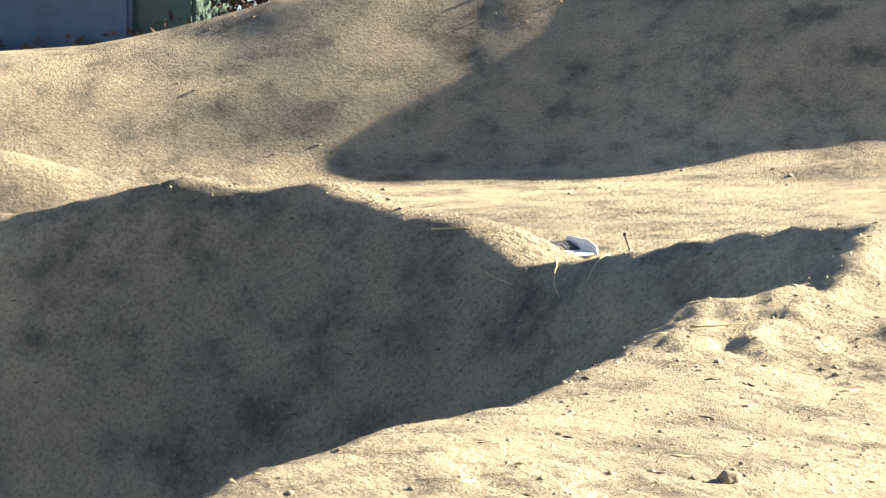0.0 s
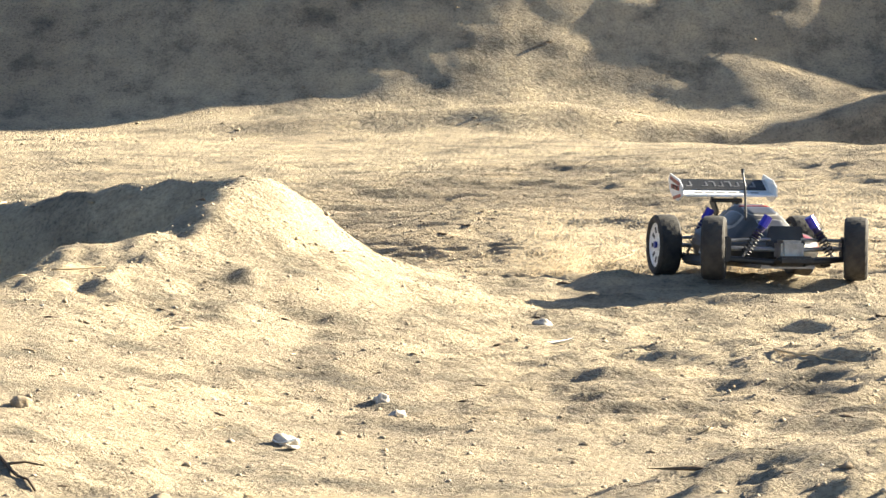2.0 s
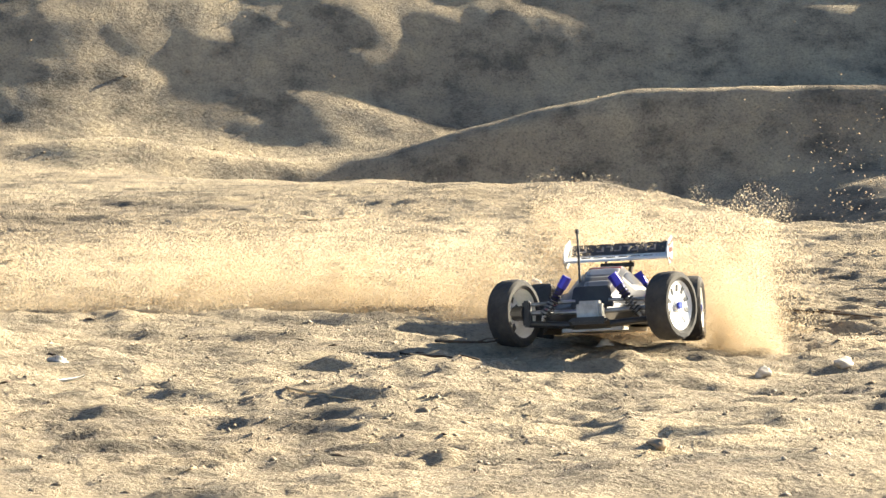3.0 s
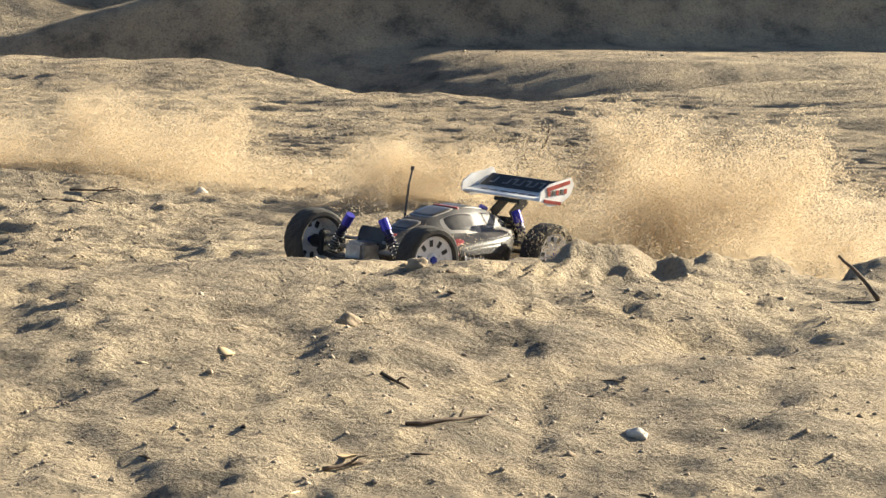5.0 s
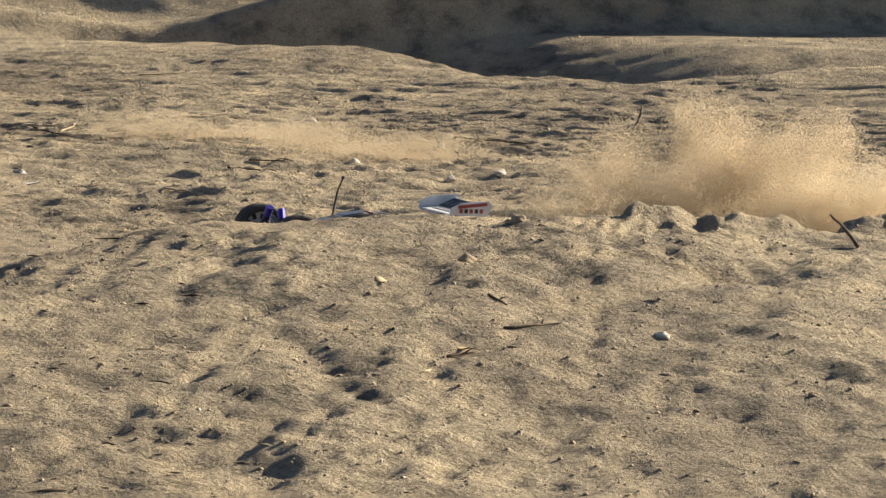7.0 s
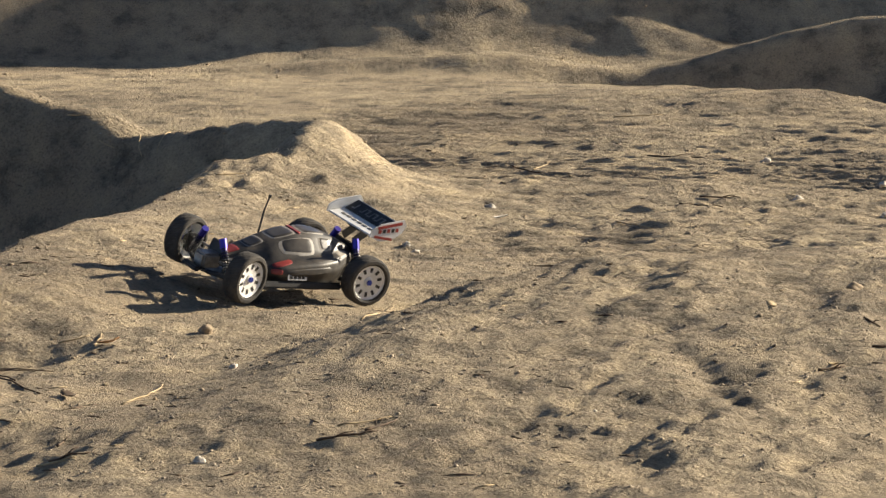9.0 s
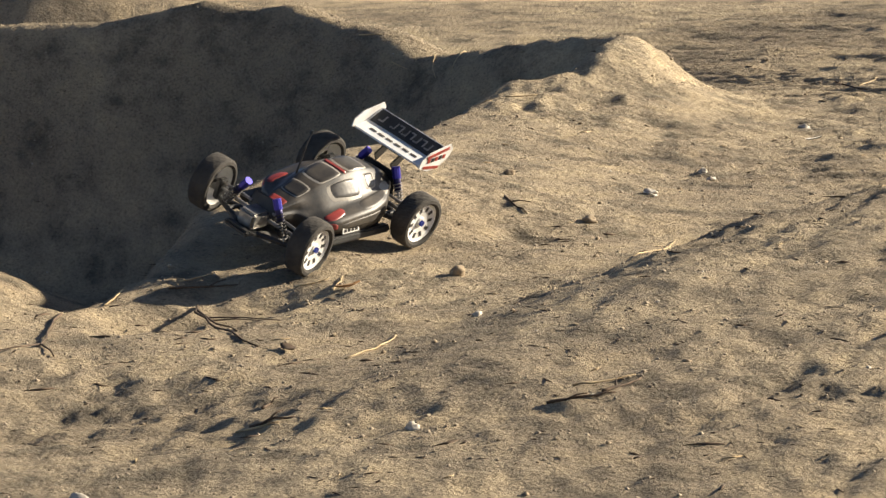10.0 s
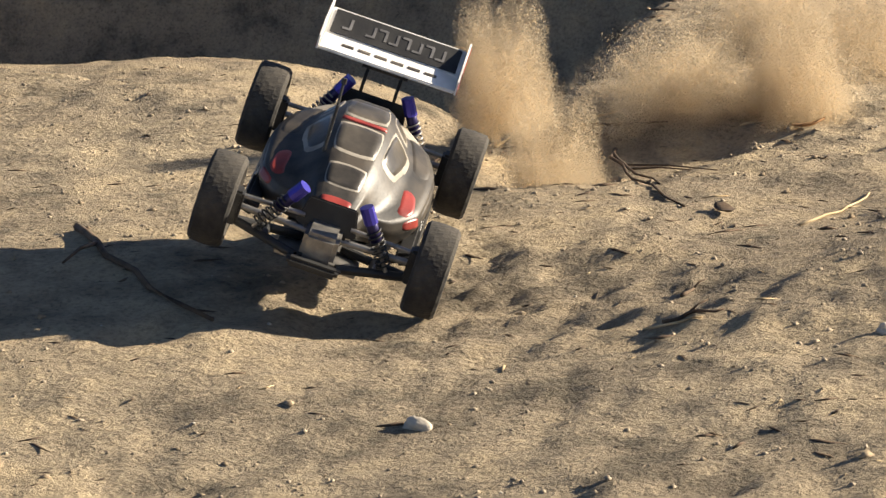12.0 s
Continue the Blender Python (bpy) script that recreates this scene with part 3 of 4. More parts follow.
def coil(a, b, r, wire, turns, bm=None):
    """A spring between two points."""
    made = bm or bmesh.new()
    a, b = Vector(a), Vector(b)
    m = Matrix.Translation(a) @ (b - a).to_track_quat("Z", "Y").to_matrix().to_4x4()
    n, sides, last = turns * 14, 5, None
    for i in range(n + 1):
        t = 2 * math.pi * turns * i / n
        c, out = Vector((r * math.cos(t), r * math.sin(t), (b - a).length * i / n)), Vector((math.cos(t), math.sin(t), 0))
        ring = [made.verts.new(m @ (c + wire * (math.cos(2 * math.pi * k / sides) * out + math.sin(2 * math.pi * k / sides) * Vector((0, 0, 1))))) for k in range(sides)]
        if last:
            for k in range(sides):
                made.faces.new((last[k], last[(k + 1) % sides], ring[(k + 1) % sides], ring[k]))
        last = ring
    return made


RUBBER = worn("dusty_rubber", (0.022, 0.02, 0.018), (0.065, 0.056, 0.045), 26, 0.9, bump=0.4)
WHITE = worn("dusty_white_plastic", (0.62, 0.6, 0.56), (0.8, 0.79, 0.77), 25, 0.45)
BLACK = worn("black_plastic", (0.012, 0.012, 0.013), (0.03, 0.029, 0.027), 30, 0.5)
SHELL = worn("dusty_black_paint", (0.018, 0.017, 0.016), (0.075, 0.062, 0.047), 24, 0.48)
SILVER = worn("silver_paint", (0.2, 0.18, 0.15), (0.4, 0.36, 0.3), 18, 0.5, 0.0)
RED = worn("red_paint", (0.2, 0.03, 0.025), (0.36, 0.06, 0.045), 22, 0.35)
GLAZE = worn("smoked_window", (0.035, 0.032, 0.028), (0.11, 0.095, 0.075), 16, 0.28)
PURPLE = material("purple_anodised", (0.06, 0.05, 0.36), 0.35, 0.6)
DARKP = material("dark_shock", (0.03, 0.025, 0.09), 0.4, 0.5)
STEEL = worn("bare_metal", (0.2, 0.19, 0.18), (0.4, 0.38, 0.35), 40, 0.45, 0.8)
BLUE = material("blue_hub", (0.03, 0.05, 0.3), 0.4, 0.6)
WHEEL_R, WHEEL_W = .0565, .042
AXLES = {"front": .1625, "rear": -.1625}


def wheel(parent, x, side):
    """One wheel: a knobbed tyre on a white dish with ten holes; its outer face looks to the side given."""
    w = WHEEL_W / 2
    hub = part("wheel", rod((0, -side * w, 0), (0, 0, 0), .012), BLACK, parent)
    profile = [(-w * .82, .041), (-w, .046), (-w * .97, .052), (-w * .8, .0555), (-w * .4, .0565), (0, .0567), (w * .4, .0565), (w * .8, .0555), (w * .97, .052), (w, .046), (w * .82, .041)]
    part("tyre", lathe(profile, 72, wobble=lambda i, k: (.00035 if (i // 2 + k) % 2 else -.0002) if 2 <= k <= 8 else 0), RUBBER, hub, "knobbly black rubber tyre dulled with dust")
    s = side
    dish = lathe([(-s * w * .8, .0415), (s * w * .72, .0418), (s * w * .8, .0405), (s * w * .66, .037), (s * w * .52, .012), (s * w * .66, .010), (s * w * .66, .0005)], 48)
    part("rim", dish, WHITE, hub, "white plastic dish rim")
    for i in range(10):
        a = 2 * math.pi * (i + .5) / 10
        bm = slab(.0085, .002, .0125, (0, 0, 0), bevel=.0009)
        ob = part("hole", bm, BLACK, hub)
        ob.matrix_basis = pose(0, 0, 0, 0, -math.degrees(a) + 90, 0) @ pose(0, s * w * .605, .0285, -s * 8, 0, 0)
    nut = rod((0, s * w * .5, 0), (0, s * w * .9, 0), .0065, sides=6)
    part("wheel_nut", nut, BLUE, hub, "blue hexagonal wheel nut")
    hub["home"] = (x, s * .131, WHEEL_R)
    return hub


# body sections: x, then half width and height at sill, shoulder, and roof
SECTIONS = [(.165, .02, .045, .024, .06, .018, .068), (.135, .027, .04, .03, .064, .022, .077), (.1, .034, .034, .038, .066, .028, .09), (.078, .072, .03, .07, .062, .03, .098),
            (.045, .099, .028, .096, .068, .034, .112), (-.01, .105, .028, .101, .077, .037, .127), (-.06, .105, .028, .1, .082, .036, .132), (-.108, .094, .03, .086, .086, .032, .126), (-.15, .064, .045, .056, .09, .026, .112), (-.178, .04, .06, .036, .09, .02, .1)]


def ring(section):
    x, a, za, b, zb, c, zc = section
    left = [(x, a * .9, za), (x, (a + b) / 2 + .003, (za + zb) / 2 + .004), (x, b, zb), (x, (b * .45 + c * .55), zb + (zc - zb) * .22), (x, c * 1.05, zc - (zc - zb) * .18), (x, c * .72, zc)]
    return [Vector(p) for p in left] + [Vector((p[0], -p[1], p[2])) for p in reversed(left)]


RINGS = [ring(s) for s in SECTIONS]


def glide(a, b, c, d, t):
    """Smooth course from b to c."""
    return b + .5 * t * (c - a + t * (2 * a - 5 * b + 4 * c - d + t * (3 * (b - c) + d - a)))


def skin(u, v):
    """The body's surface at section u (0 to 9) and row v (0 to 11)."""
    def across(r):
        j = min(int(v), 10)
        g = lambda k: r[max(0, min(11, k))]
        return g(j).lerp(g(j + 1), v - j) * .9 + glide(g(j - 1), g(j), g(j + 1), g(j + 2), v - j) * .1
    i = min(int(u), len(RINGS) - 2)
    h = lambda k: across(RINGS[max(0, min(len(RINGS) - 1, k))])
    return h(i).lerp(h(i + 1), u - i) * .5 + glide(h(i - 1), h(i), h(i + 1), h(i + 2), u - i) * .5


def patch(u0, u1, v0, v1, lift, mat, name, parent, label="", slant=0.0, soft=.75):
    """A thin panel with rounded corners that follows the body."""
    bm = bmesh.new()
    n, grid = 8, []
    for i in range(n + 1):
        row = []
        for j in range(n + 1):
            a, b = 2 * i / n - 1, 2 * j / n - 1
            p, q = a * math.sqrt(1 - soft * b * b / 2), b * math.sqrt(1 - soft * a * a / 2)
            u, v = (u0 + u1) / 2 + (u1 - u0) / 2 * p, (v0 + v1) / 2 + (v1 - v0) / 2 * q + slant * p
            du, dv = skin(min(u + .05, 8.99), v) - skin(max(u - .05, 0), v), skin(u, min(v + .05, 10.99)) - skin(u, max(v - .05, 0))
            normal = dv.cross(du).normalized()
            centre = skin(u, v)
            if normal.dot(centre - Vector((centre.x, 0, .04))) < 0:
                normal = -normal
            edge = max(abs(a), abs(b)) > .99
            row.append(bm.verts.new(centre + normal * (-.001 if edge else lift)))
        grid.append(row)
    for i in range(n):
        for j in range(n):
            bm.faces.new((grid[i][j], grid[i + 1][j], grid[i + 1][j + 1], grid[i][j + 1]))
    return part(name, bm, mat, parent, label, True)


def buggy():
    car = tagged(new("radio_controlled_buggy", None), "dusty black radio controlled buggy with white wheels and wing", "toy car")
    part("chassis", slab(.36, .1, .006, (.0, 0, .024), bevel=.001), STEEL, car, "flat metal chassis plate")
    part("nose_plate", slab(.05, .066, .004, (.196, 0, .032), (0, -18, 0), bevel=.001), BLACK, car, "black kick-up plate")
    bm = bmesh.new()
    rings = [[bm.verts.new(skin(i / 4, j / 4)) for j in range(45)] for i in range(37)]
    for p, q in zip(rings, rings[1:]):
        for k in range(44):
            bm.faces.new((p[k], p[k + 1], q[k + 1], q[k]))
    bm.faces.new(rings[0])
    bm.faces.new(rings[-1])
    body = part("body_shell", bm, SHELL, car, "black body shell filmed with tan dust", True)
    for u0, u1, name in ((4.05, 5.25, "windscreen"), (5.5, 6.9, "roof_window"), (2.1, 3.7, "bonnet_panel")):
        patch(u0 - .09, u1 + .09, 4.72, 6.28, .0008, SILVER, "pale_outline", body)
        patch(u0, u1, 4.82, 6.18, .0016, GLAZE, name, body, "smoky grey panel with a pale outline")
    patch(5.28, 5.46, 4.75, 6.25, .0018, RED, "roof_band", body, "red painted band")
    patch(.5, 1.7, 4.75, 6.25, .001, RED, "nose_stripe", body, "red painted nose stripe")
    for m in (lambda v: v, lambda v: 11 - v):
        lo, hi = lambda a, b: min(m(a), m(b)), lambda a, b: max(m(a), m(b))
        tilt = .18 if m(0) == 0 else -.18
        patch(4.15, 6.15, lo(2.95, 4.3), hi(2.95, 4.3), .0008, SILVER, "pale_outline", body, slant=-tilt)
        patch(4.3, 6.0, lo(3.1, 4.2), hi(3.1, 4.2), .0016, GLAZE, "side_window", body, "smoky side window with a pale outline", -tilt)
        patch(6.2, 7.15, lo(3.05, 4.25), hi(3.05, 4.25), .0008, SILVER, "pale_outline", body)
        patch(6.3, 7.05, lo(3.15, 4.15), hi(3.15, 4.15), .0014, GLAZE, "rear_side_window", body, "smoky rear side window")
        patch(3.5, 4.7, lo(2.15, 2.75), hi(2.15, 2.75), .0012, RED, "red_flash", body, "red painted flash", tilt)
        patch(5.3, 7.6, lo(2.1, 2.9), hi(2.1, 2.9), .0012, SHELL, "flank_vent", body)
        patch(7.2, 8.3, lo(2.0, 3.2), hi(2.0, 3.2), .0012, SILVER, "tail_panel", body, "silver painted tail panel")
        patch(4.0, 6.8, lo(.9, 1.7), hi(.9, 1.7), .001, SHELL, "sill_panel", body, "scuffed grey sill panel")
        patch(3.35, 4.1, lo(1.0, 1.9), hi(1.0, 1.9), .0012, RED, "red_corner", body, "red painted corner")
    for s in (1, -1):
        part("side_guard", slab(.22, .022, .016, (-.01, s * .098, .03), (s * 18, 0, 0), bevel=.004), BLACK, car)
        part("sticker", slab(.05, .002, .012, (.005, s * .1035, .05), (s * 14, 0, 0)), WHITE, car, "white sticker with unreadable print")
        for i in range(4):
            part("print_bar", slab(.008, .0008, .006, (.022 - .011 * i, s * .1047, .05), (s * 14, 0, 0)), BLACK, car)
    part("front_bumper", slab(.016, .062, .012, (.222, 0, .038), bevel=.004), BLACK, car, "black plastic front bumper")
    part("front_gearbox", slab(.05, .042, .034, (.182, 0, .054), bevel=.005), STEEL, car, "dusty metal gearbox between the front arms")
    part("rear_gearbox", slab(.06, .042, .042, (-.165, 0, .055), bevel=.006), BLACK, car)
    part("front_shock_tower", slab(.005, .074, .036, (.16, 0, .078), (0, -8, 0), bevel=.002, taper=.8), BLACK, car, "black front shock tower")
    part("rear_shock_tower", slab(.005, .094, .052, (-.182, 0, .086), (0, 8, 0), bevel=.002, taper=.85), BLACK, car, "black rear shock tower")
    for end, x in AXLES.items():
        f = 1 if x > 0 else -1
        for s in (1, -1):
            bm = rod((x - .03, s * .025, .032), (x, s * .108, .038), .0055)
            rod((x + .03, s * .025, .032), (x, s * .108, .038), .0055, bm)
            rod((x - .015, s * .066, .036), (x + .015, s * .066, .036), .005, bm)
            part("lower_arm", bm, BLACK, car)
            part("upper_arm", rod((x, s * .028, .072), (x, s * .104, .07), .003), STEEL, car)
            part("drive_shaft", rod((x, s * .02, .054), (x, s * .112, .0565), .004), STEEL, car)
            part("knuckle", slab(.022, .014, .044, (x, s * .109, .055), bevel=.003), BLACK, car)
            top, low = Vector((x + f * .016, s * .04, .108 if f > 0 else .118)), Vector((x + f * .014, s * .082, .042))
            way = low - top
            shock = part("shock_absorber", rod(top + way * .04, top + way * .5, .0072), DARKP, car, "dark shock absorber with a purple cap", True)
            part("spring", coil(top + way * .3, top + way * .92, .0085, .0012, 8), BLACK if f > 0 else STEEL, shock, "coil spring", True)
            part("shock_cap", rod(top - way * .07, top + way * .2, .0085), PURPLE, shock)
            part("shock_rod", rod(top + way * .5, low, .0025), STEEL, shock)
    part("motor_head", slab(.04, .036, .03, (-.105, .02, .1), bevel=.004), BLACK, car)
    for s in (1, -1):
        part("wing_stay", slab(.05, .004, .02, (-.205, s * .022, .128), (0, 38, 0), bevel=.001), BLACK, car)
    part("wing_bracket", rod((-.2, -.03, .14), (-.2, .03, .14), .004), BLACK, car)
    wing = part("wing", slab(.04, .18, .0045, (-.2, 0, .152), (0, 10, 0), bevel=.0015), WHITE, car, "white plastic rear wing scuffed by dust")
    part("wing_flap", slab(.048, .18, .004, (-.238, 0, .167), (0, 30, 0), bevel=.0015), WHITE, wing, "raised rear flap of the wing")
    part("wing_decal", slab(.039, .168, .0012, (-.2364, 0, .1698), (0, 30, 0)), BLACK, wing, "black printed band along the wing")
    for i in range(9):
        if i != 7:
            part("decal_mark", slab(.018, .0035, .0008, (-.2359, .064 - .0155 * i, .1706), (0, 30, 0)), STEEL, wing)
            part("decal_mark", slab(.0035, .011, .0008, (-.2359 - (.007 if i % 2 else -.007), .059 - .0155 * i, .1706 + (.004 if i % 2 else -.004)), (0, 30, 0)), STEEL, wing)
    for i in range(6):
        part("decal_smudge", slab(.006, .016, .0008, (-.1995, .055 - .022 * i, .1548), (0, 10, 0)), GLAZE, wing)
    for s in (1, -1):
        plate = bmesh.new()
        outline = [(-.272, .178), (-.262, .19), (-.2, .178), (-.178, .165), (-.176, .148), (-.205, .138), (-.236, .142), (-.262, .158)]
        for y in (-.0012, .0012):
            plate.verts.ensure_lookup_table()
            plate.faces.new([plate.verts.new((x, s * .0915 + y, z)) for x, z in outline])
        plate.verts.ensure_lookup_table()
        n = len(outline)
        for k in range(n):
            plate.faces.new((plate.verts[k], plate.verts[(k + 1) % n], plate.verts[n + (k + 1) % n], plate.verts[n + k]))
        end = part("wing_endplate", plate, WHITE, car, "white wing endplate with red border and dark emblem")
        part("red_border", slab(.066, .0008, .007, (-.226, s * .0934, .1755), (0, 12, 0)), RED, end)
        part("red_border", slab(.05, .0008, .006, (-.212, s * .0934, .146), (0, -6, 0)), RED, end)
        for i in range(5):
            part("emblem_bar", slab(.0075, .001, .009, (-.247 + .0115 * i, s * .0934, .166 - .0012 * i)), BLACK if i % 2 else RED, end)
    mast = rod((.04, -.035, .09), (.034, -.036, .165), .0022, sides=8)
    rod((.034, -.036, .165), (.026, -.038, .19), .0018, mast, 8)
    rod((.026, -.038, .19), (.025, -.038, .197), .0034, mast, 8)
    part("antenna", mast, BLACK, car, "thin black antenna tube with a capped tip")
    wheels = [wheel(car, x, s) for x in AXLES.values() for s in (1, -1)]
    return car, wheels


car, wheels = buggy()


# ---- dust thrown up by the tyres: clouds of fine grains ----
def dust_material():
    m = bpy.data.materials.new("airborne_dust")
    m.use_nodes = True
    tree = m.node_tree
    tree.nodes.remove(tree.nodes["Principled BSDF"])
    diffuse = node(m, "ShaderNodeBsdfDiffuse", Color=(0.64, 0.53, 0.37, 1))
    thin = node(m, "ShaderNodeBsdfTranslucent", Color=(0.74, 0.62, 0.44, 1))
    both = node(m, "ShaderNodeMixShader", Fac=0.55)
    clear = node(m, "ShaderNodeBsdfTransparent")
    sheer = node(m, "ShaderNodeMixShader", Fac=0.5)
    link(m, diffuse, 0, both, 1)
    link(m, thin, 0, both, 2)
    link(m, clear, 0, sheer, 1)
    link(m, both, 0, sheer, 2)
    link(m, sheer, 0, tree.nodes["Material Output"], 0)
    return m


DUST = dust_material()


def cloud_mesh(seed, count, size, grain):
    """Fine grains in billows: many soft balls of grains round wandering centres, thinner to the top and edges."""
    rng = np.random.default_rng(seed)
    k = 34
    u = np.clip(rng.normal(size=(k, 3)), -1.5, 1.5) * np.array([.36, .36, .30])
    u[:, 2] = np.abs(u[:, 2]) * .95
    radius = rng.uniform(.10, .34, k) * (1 - .35 * np.clip(u[:, 2], 0, 1))
    share = radius ** 2
    pick = rng.choice(k, count, p=share / share.sum())
    ball = rng.normal(size=(count, 3))
    ball *= (rng.random(count) ** .45 / np.linalg.norm(ball, axis=1))[:, None]
    p = u[pick] + ball * radius[pick, None] * 1.15
    p[:, 2] = np.abs(p[:, 2])
    swirl = np.stack([lumps(p[:, 1] * 3, p[:, 2] * 3, .5, seed + 1), lumps(p[:, 0] * 3, p[:, 2] * 3, .5, seed + 2), lumps(p[:, 0] * 3, p[:, 1] * 3, .5, seed + 3)], 1)
    p = (p + .16 * swirl) * np.array(size)
    a, b = rng.normal(size=(count, 3)), rng.normal(size=(count, 3))
    a /= np.linalg.norm(a, axis=1)[:, None]
    b = np.cross(a, b)
    b /= np.linalg.norm(b, axis=1)[:, None]
    tri = np.stack([a, -.5 * a + .866 * b, -.5 * a - .866 * b], 1)
    verts = (p[:, None] + tri * grain * rng.uniform(.6, 1.3, (count, 1, 1))).reshape(-1, 3)
    mesh = bpy.data.meshes.new("dust_cloud")
    mesh.vertices.add(len(verts))
    mesh.vertices.foreach_set("co", verts.ravel())
    mesh.loops.add(count * 3)
    mesh.polygons.add(count)
    mesh.loops.foreach_set("vertex_index", np.arange(count * 3, dtype=np.int32))
    mesh.polygons.foreach_set("loop_start", np.arange(count) * 3)
    mesh.update()
    mesh.materials.append(DUST)
    return mesh


def flung_mesh():
    """Crumbs of earth flung up by a rear tyre."""
    rng = np.random.default_rng(77)
    n = 520
    p = rng.normal(size=(n, 3)) * np.array([.05, .05, .12]) + np.array([0, 0, .1])
    p[:, 0] += .25 * p[:, 2] * rng.normal(size=n)
    size = .0008 + .0014 * rng.random(n) ** 2
    corners = np.array([(1, 1, 1), (-1, -1, 1), (-1, 1, -1), (1, -1, -1)])
    verts = (p[:, None] + corners[None] * rng.uniform(.5, 1, (n, 4, 3)) * size[:, None, None]).reshape(-1, 3)
    faces = (np.array([(0, 1, 2), (0, 3, 1), (0, 2, 3), (1, 3, 2)])[None] + 4 * np.arange(n)[:, None, None]).reshape(-1, 3)
    mesh = bpy.data.meshes.new("flung_dirt")
    mesh.from_pydata(verts.tolist(), [], faces.tolist())
    mesh.materials.append(EARTH)
    return mesh


CLOUDS = [cloud_mesh(40, 280000, (.5, .3, .4), .0015), cloud_mesh(50, 420000, (.46, .32, .5), .0015), cloud_mesh(60, 290000, (.26, .2, .32), .0011), flung_mesh(), cloud_mesh(71, 170000, (.11, .11, .3), .0009), cloud_mesh(80, 110000, (.6, .3, .24), .0014)]
# start, place, drift, rise and life, and which cloud
PUFFS = [(1.1, -.3, 8.3, -.2, .05, -.2, 2.6, 2), (1.4, -.02, 8.2, -.3, .05, -.16, 3.2, 2), (1.85, .1, 8.15, -.3, .05, -.06, 3.4, 0), (2.2, .32, 8.05, -.3, .05, -.04, 3.2, 0), (2.6, .8, 7.9, -.3, .1, -.02, 2.9, 1), (3.2, .3, 8.0, .1, .1, -.02, 6.5, 5), (3.6, .95, 7.7, -.2, .1, -.02, 5.0, 5), (2.65, .93, 7.6, .15, .1, -.04, 2.4, 4),
         (3.3, 1.08, 7.35, .15, .15, -.05, 2.6, 2), (4.3, 1.42, 6.2, .06, .1, -.0, 5.0, 1), (4.7, 1.12, 5.95, .2, .1, -.12, 4.2, 0), (4.9, 1.58, 5.8, .1, .1, -.05, 3.6, 2), (4.6, 1.66, 6.05, .06, .1, -.1, 4.6, 0), (9.2, -.62, 5.2, .2, .15, -.22, 2.4, 2), (10.75, -1.0, 4.42, .1, .1, -.03, 2.6, 4),
         (11.05, -1.05, 4.7, .08, .2, -.02, 3.2, 2), (11.15, -1.14, 4.45, .12, .05, -.08, 2.8, 2), (11.4, -1.34, 4.15, .06, .1, .02, 3.0, 4), (11.5, -1.25, 4.0, .1, .1, -.1, 3.0, 4), (2.75, 1.15, 7.6, .1, .0, .16, 1.8, 3)]
puffs = [tagged(new("dust_cloud", CLOUDS[k]), "tan dust cloud thrown up behind the buggy", "dust", kind="stuff") for *_, k in PUFFS[:-1]]
puffs.append(tagged(new("flung_dirt", CLOUDS[3]), "loose crumbs of earth flung into the air", "dirt", kind="stuff"))


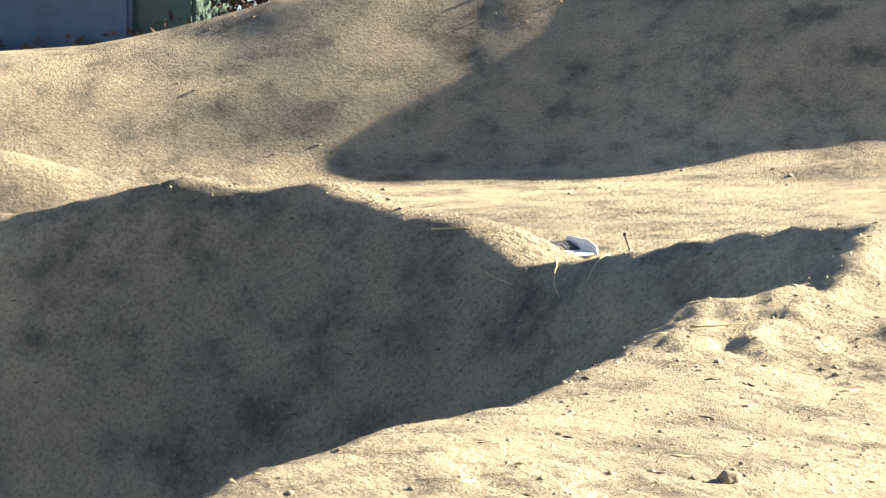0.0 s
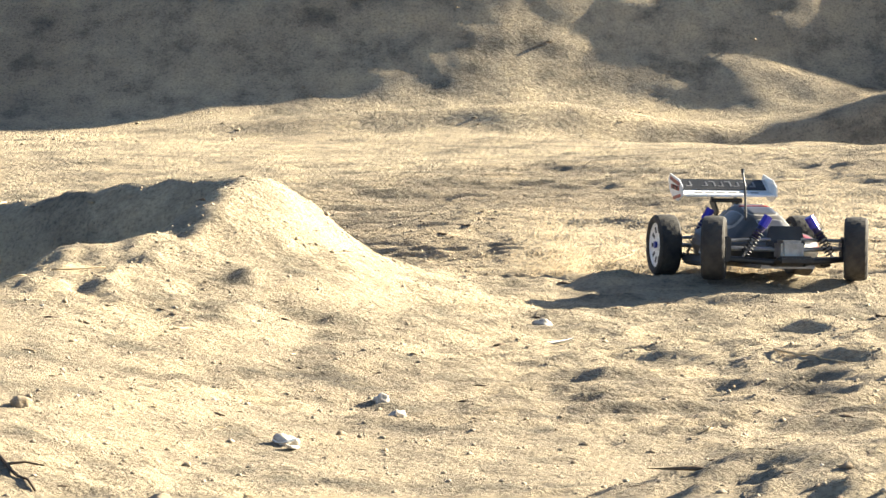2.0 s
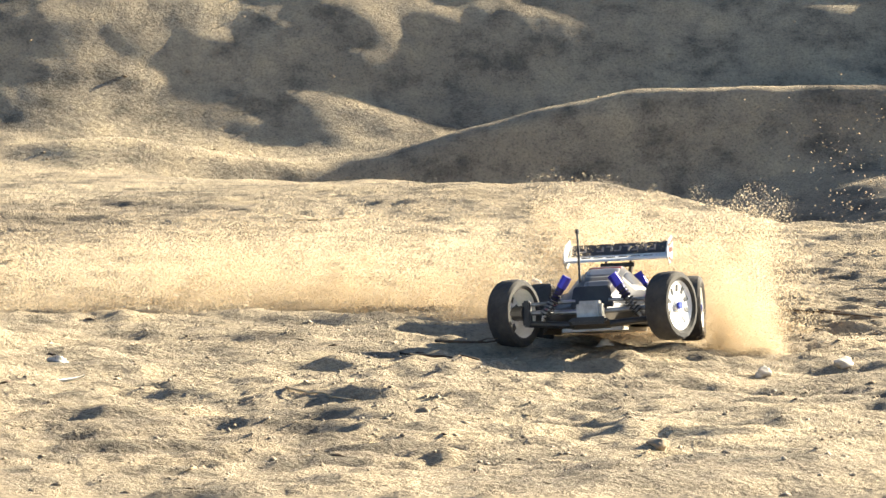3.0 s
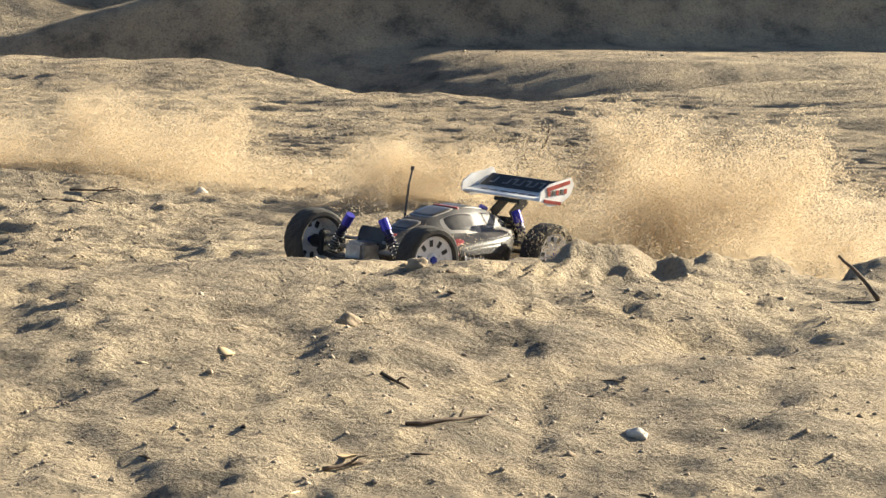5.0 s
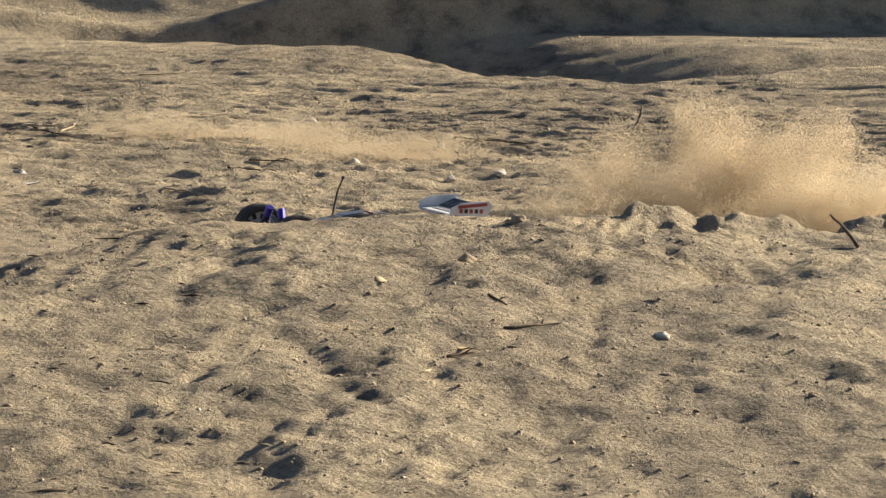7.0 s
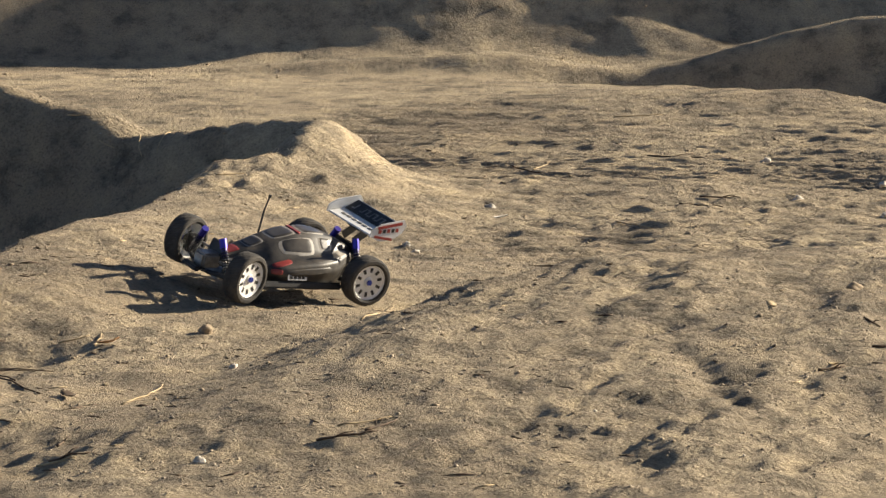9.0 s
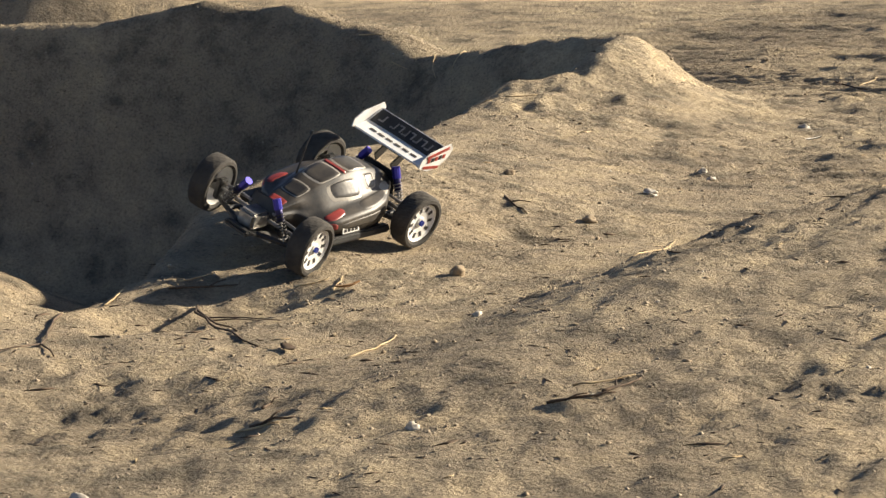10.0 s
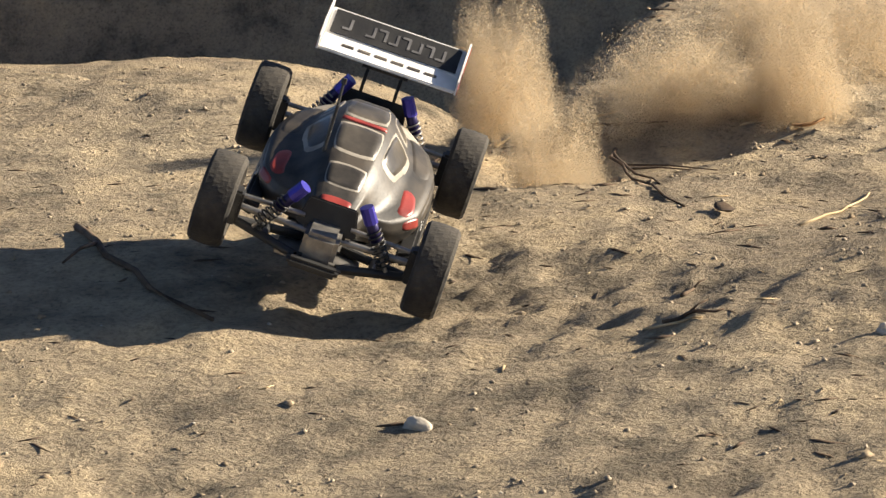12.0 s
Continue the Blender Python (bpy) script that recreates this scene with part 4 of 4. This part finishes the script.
# ---- what moves ----
# seconds, place, heading, nose up, left side up
DRIVE = [
    (0.0, -1.330, 8.950, -0.030, -35.0, 2.0, 0.0),
    (0.5, -0.850, 8.500, 0.055, -44.0, 2.0, -2.0),
    (1.0, -0.485, 8.399, 0.042, -49.8, -0.6, -3.3),
    (1.5, -0.135, 8.160, 0.031, -62.5, 2.4, -1.5),
    (2.0, 0.173, 7.789, 0.047, -74.9, 2.9, -1.6),
    (2.5, 0.483, 7.735, 0.040, -87.1, -2.1, 1.1),
    (3.0, 0.710, 7.510, 0.021, -103.5, 5.0, 4.1),
    (3.5, 0.857, 7.300, -0.014, -109.3, 0.4, -6.0),
    (4.5, 1.020, 6.500, 0.000, -128.0, 2.0, -3.0),
    (5.5, 0.876, 5.652, -0.004, -151.8, 4.9, -2.7),
    (6.5, 0.675, 5.600, -0.035, -166.0, 9.0, 0.0),
    (8.5, -0.319, 5.132, 0.016, -155.8, 5.0, 1.0),
    (9.0, -0.638, 5.126, 0.040, -140.9, 5.1, -14.4),
    (9.5, -0.893, 5.005, 0.071, -124.9, 5.5, -26.0),
    (10.0, -1.042, 4.722, 0.074, -118.7, -2.7, -25.2),
    (10.5, -1.105, 4.350, 0.060, -113.7, -14.9, -12.8),
    (11.0, -1.232, 4.179, -0.004, -97.1, 2.3, -9.9),
    (11.5, -1.348, 4.024, -0.012, -83.3, 6.5, -14.0),
    (12.0, -1.311, 3.516, 0.007, -79.0, -10.9, -21.1),
]


def motions():
    rows = [(t, pose(x, y, z, roll, -nose, heading)) for t, x, y, z, heading, nose, roll in DRIVE]
    walk(car, rows)
    times = [i / 10 for i in range(121)]
    spot = [np.array([np.interp(t, [r[0] for r in DRIVE], [r[k] for r in DRIVE]) for k in (1, 2)]) for t in times]
    steer = [np.interp(t, [0, 1, 1.5, 2, 2.5, 3.5, 5.5, 8.3, 9, 9.5, 10, 12], [-20, -24, -24, -20, -22, -24, -4, 4, 20, 14, 8, 0]) for t in times]
    spin, turned = [0.0], 0.0
    for a, b in zip(spot, spot[1:]):
        turned += min(math.degrees(float(np.hypot(*(b - a))) / WHEEL_R) * 1.15 + 4, 80)
        spin.append(turned)
    for hub in wheels:
        x, y, z = hub["home"]
        front = x > 0
        walk(hub, [(t, pose(x, y, z, 0, 0, s if front else 0) @ pose(0, 0, 0, 0, r, 0)) for t, s, r in zip(times, steer, spin)])
    for puff, (start, x, y, drift_x, drift_y, rise, life, kind) in zip(puffs, PUFFS):
        def at(k, lift):
            return pose(x + drift_x * k, y + drift_y * k, lift, 0, 0, 22 * k)
        path = [(0, at(0, -.75)), (start - .25, at(0, -.75)), (start + .12, at(.05, rise - .05)), (start + .5, at(.3, rise)), (start + .6 * life, at(.7, rise)), (start + .85 * life, at(.9, rise - .05)), (start + life, at(1, -.75)), (12.0, at(1, -.75))]
        rows = [(t, p) for t, p in path[:-1] if t <= 11.9]
        walk(puff, rows + [(12.0, path[-1][1] if len(rows) == 7 else at(.65, rise))])


motions()
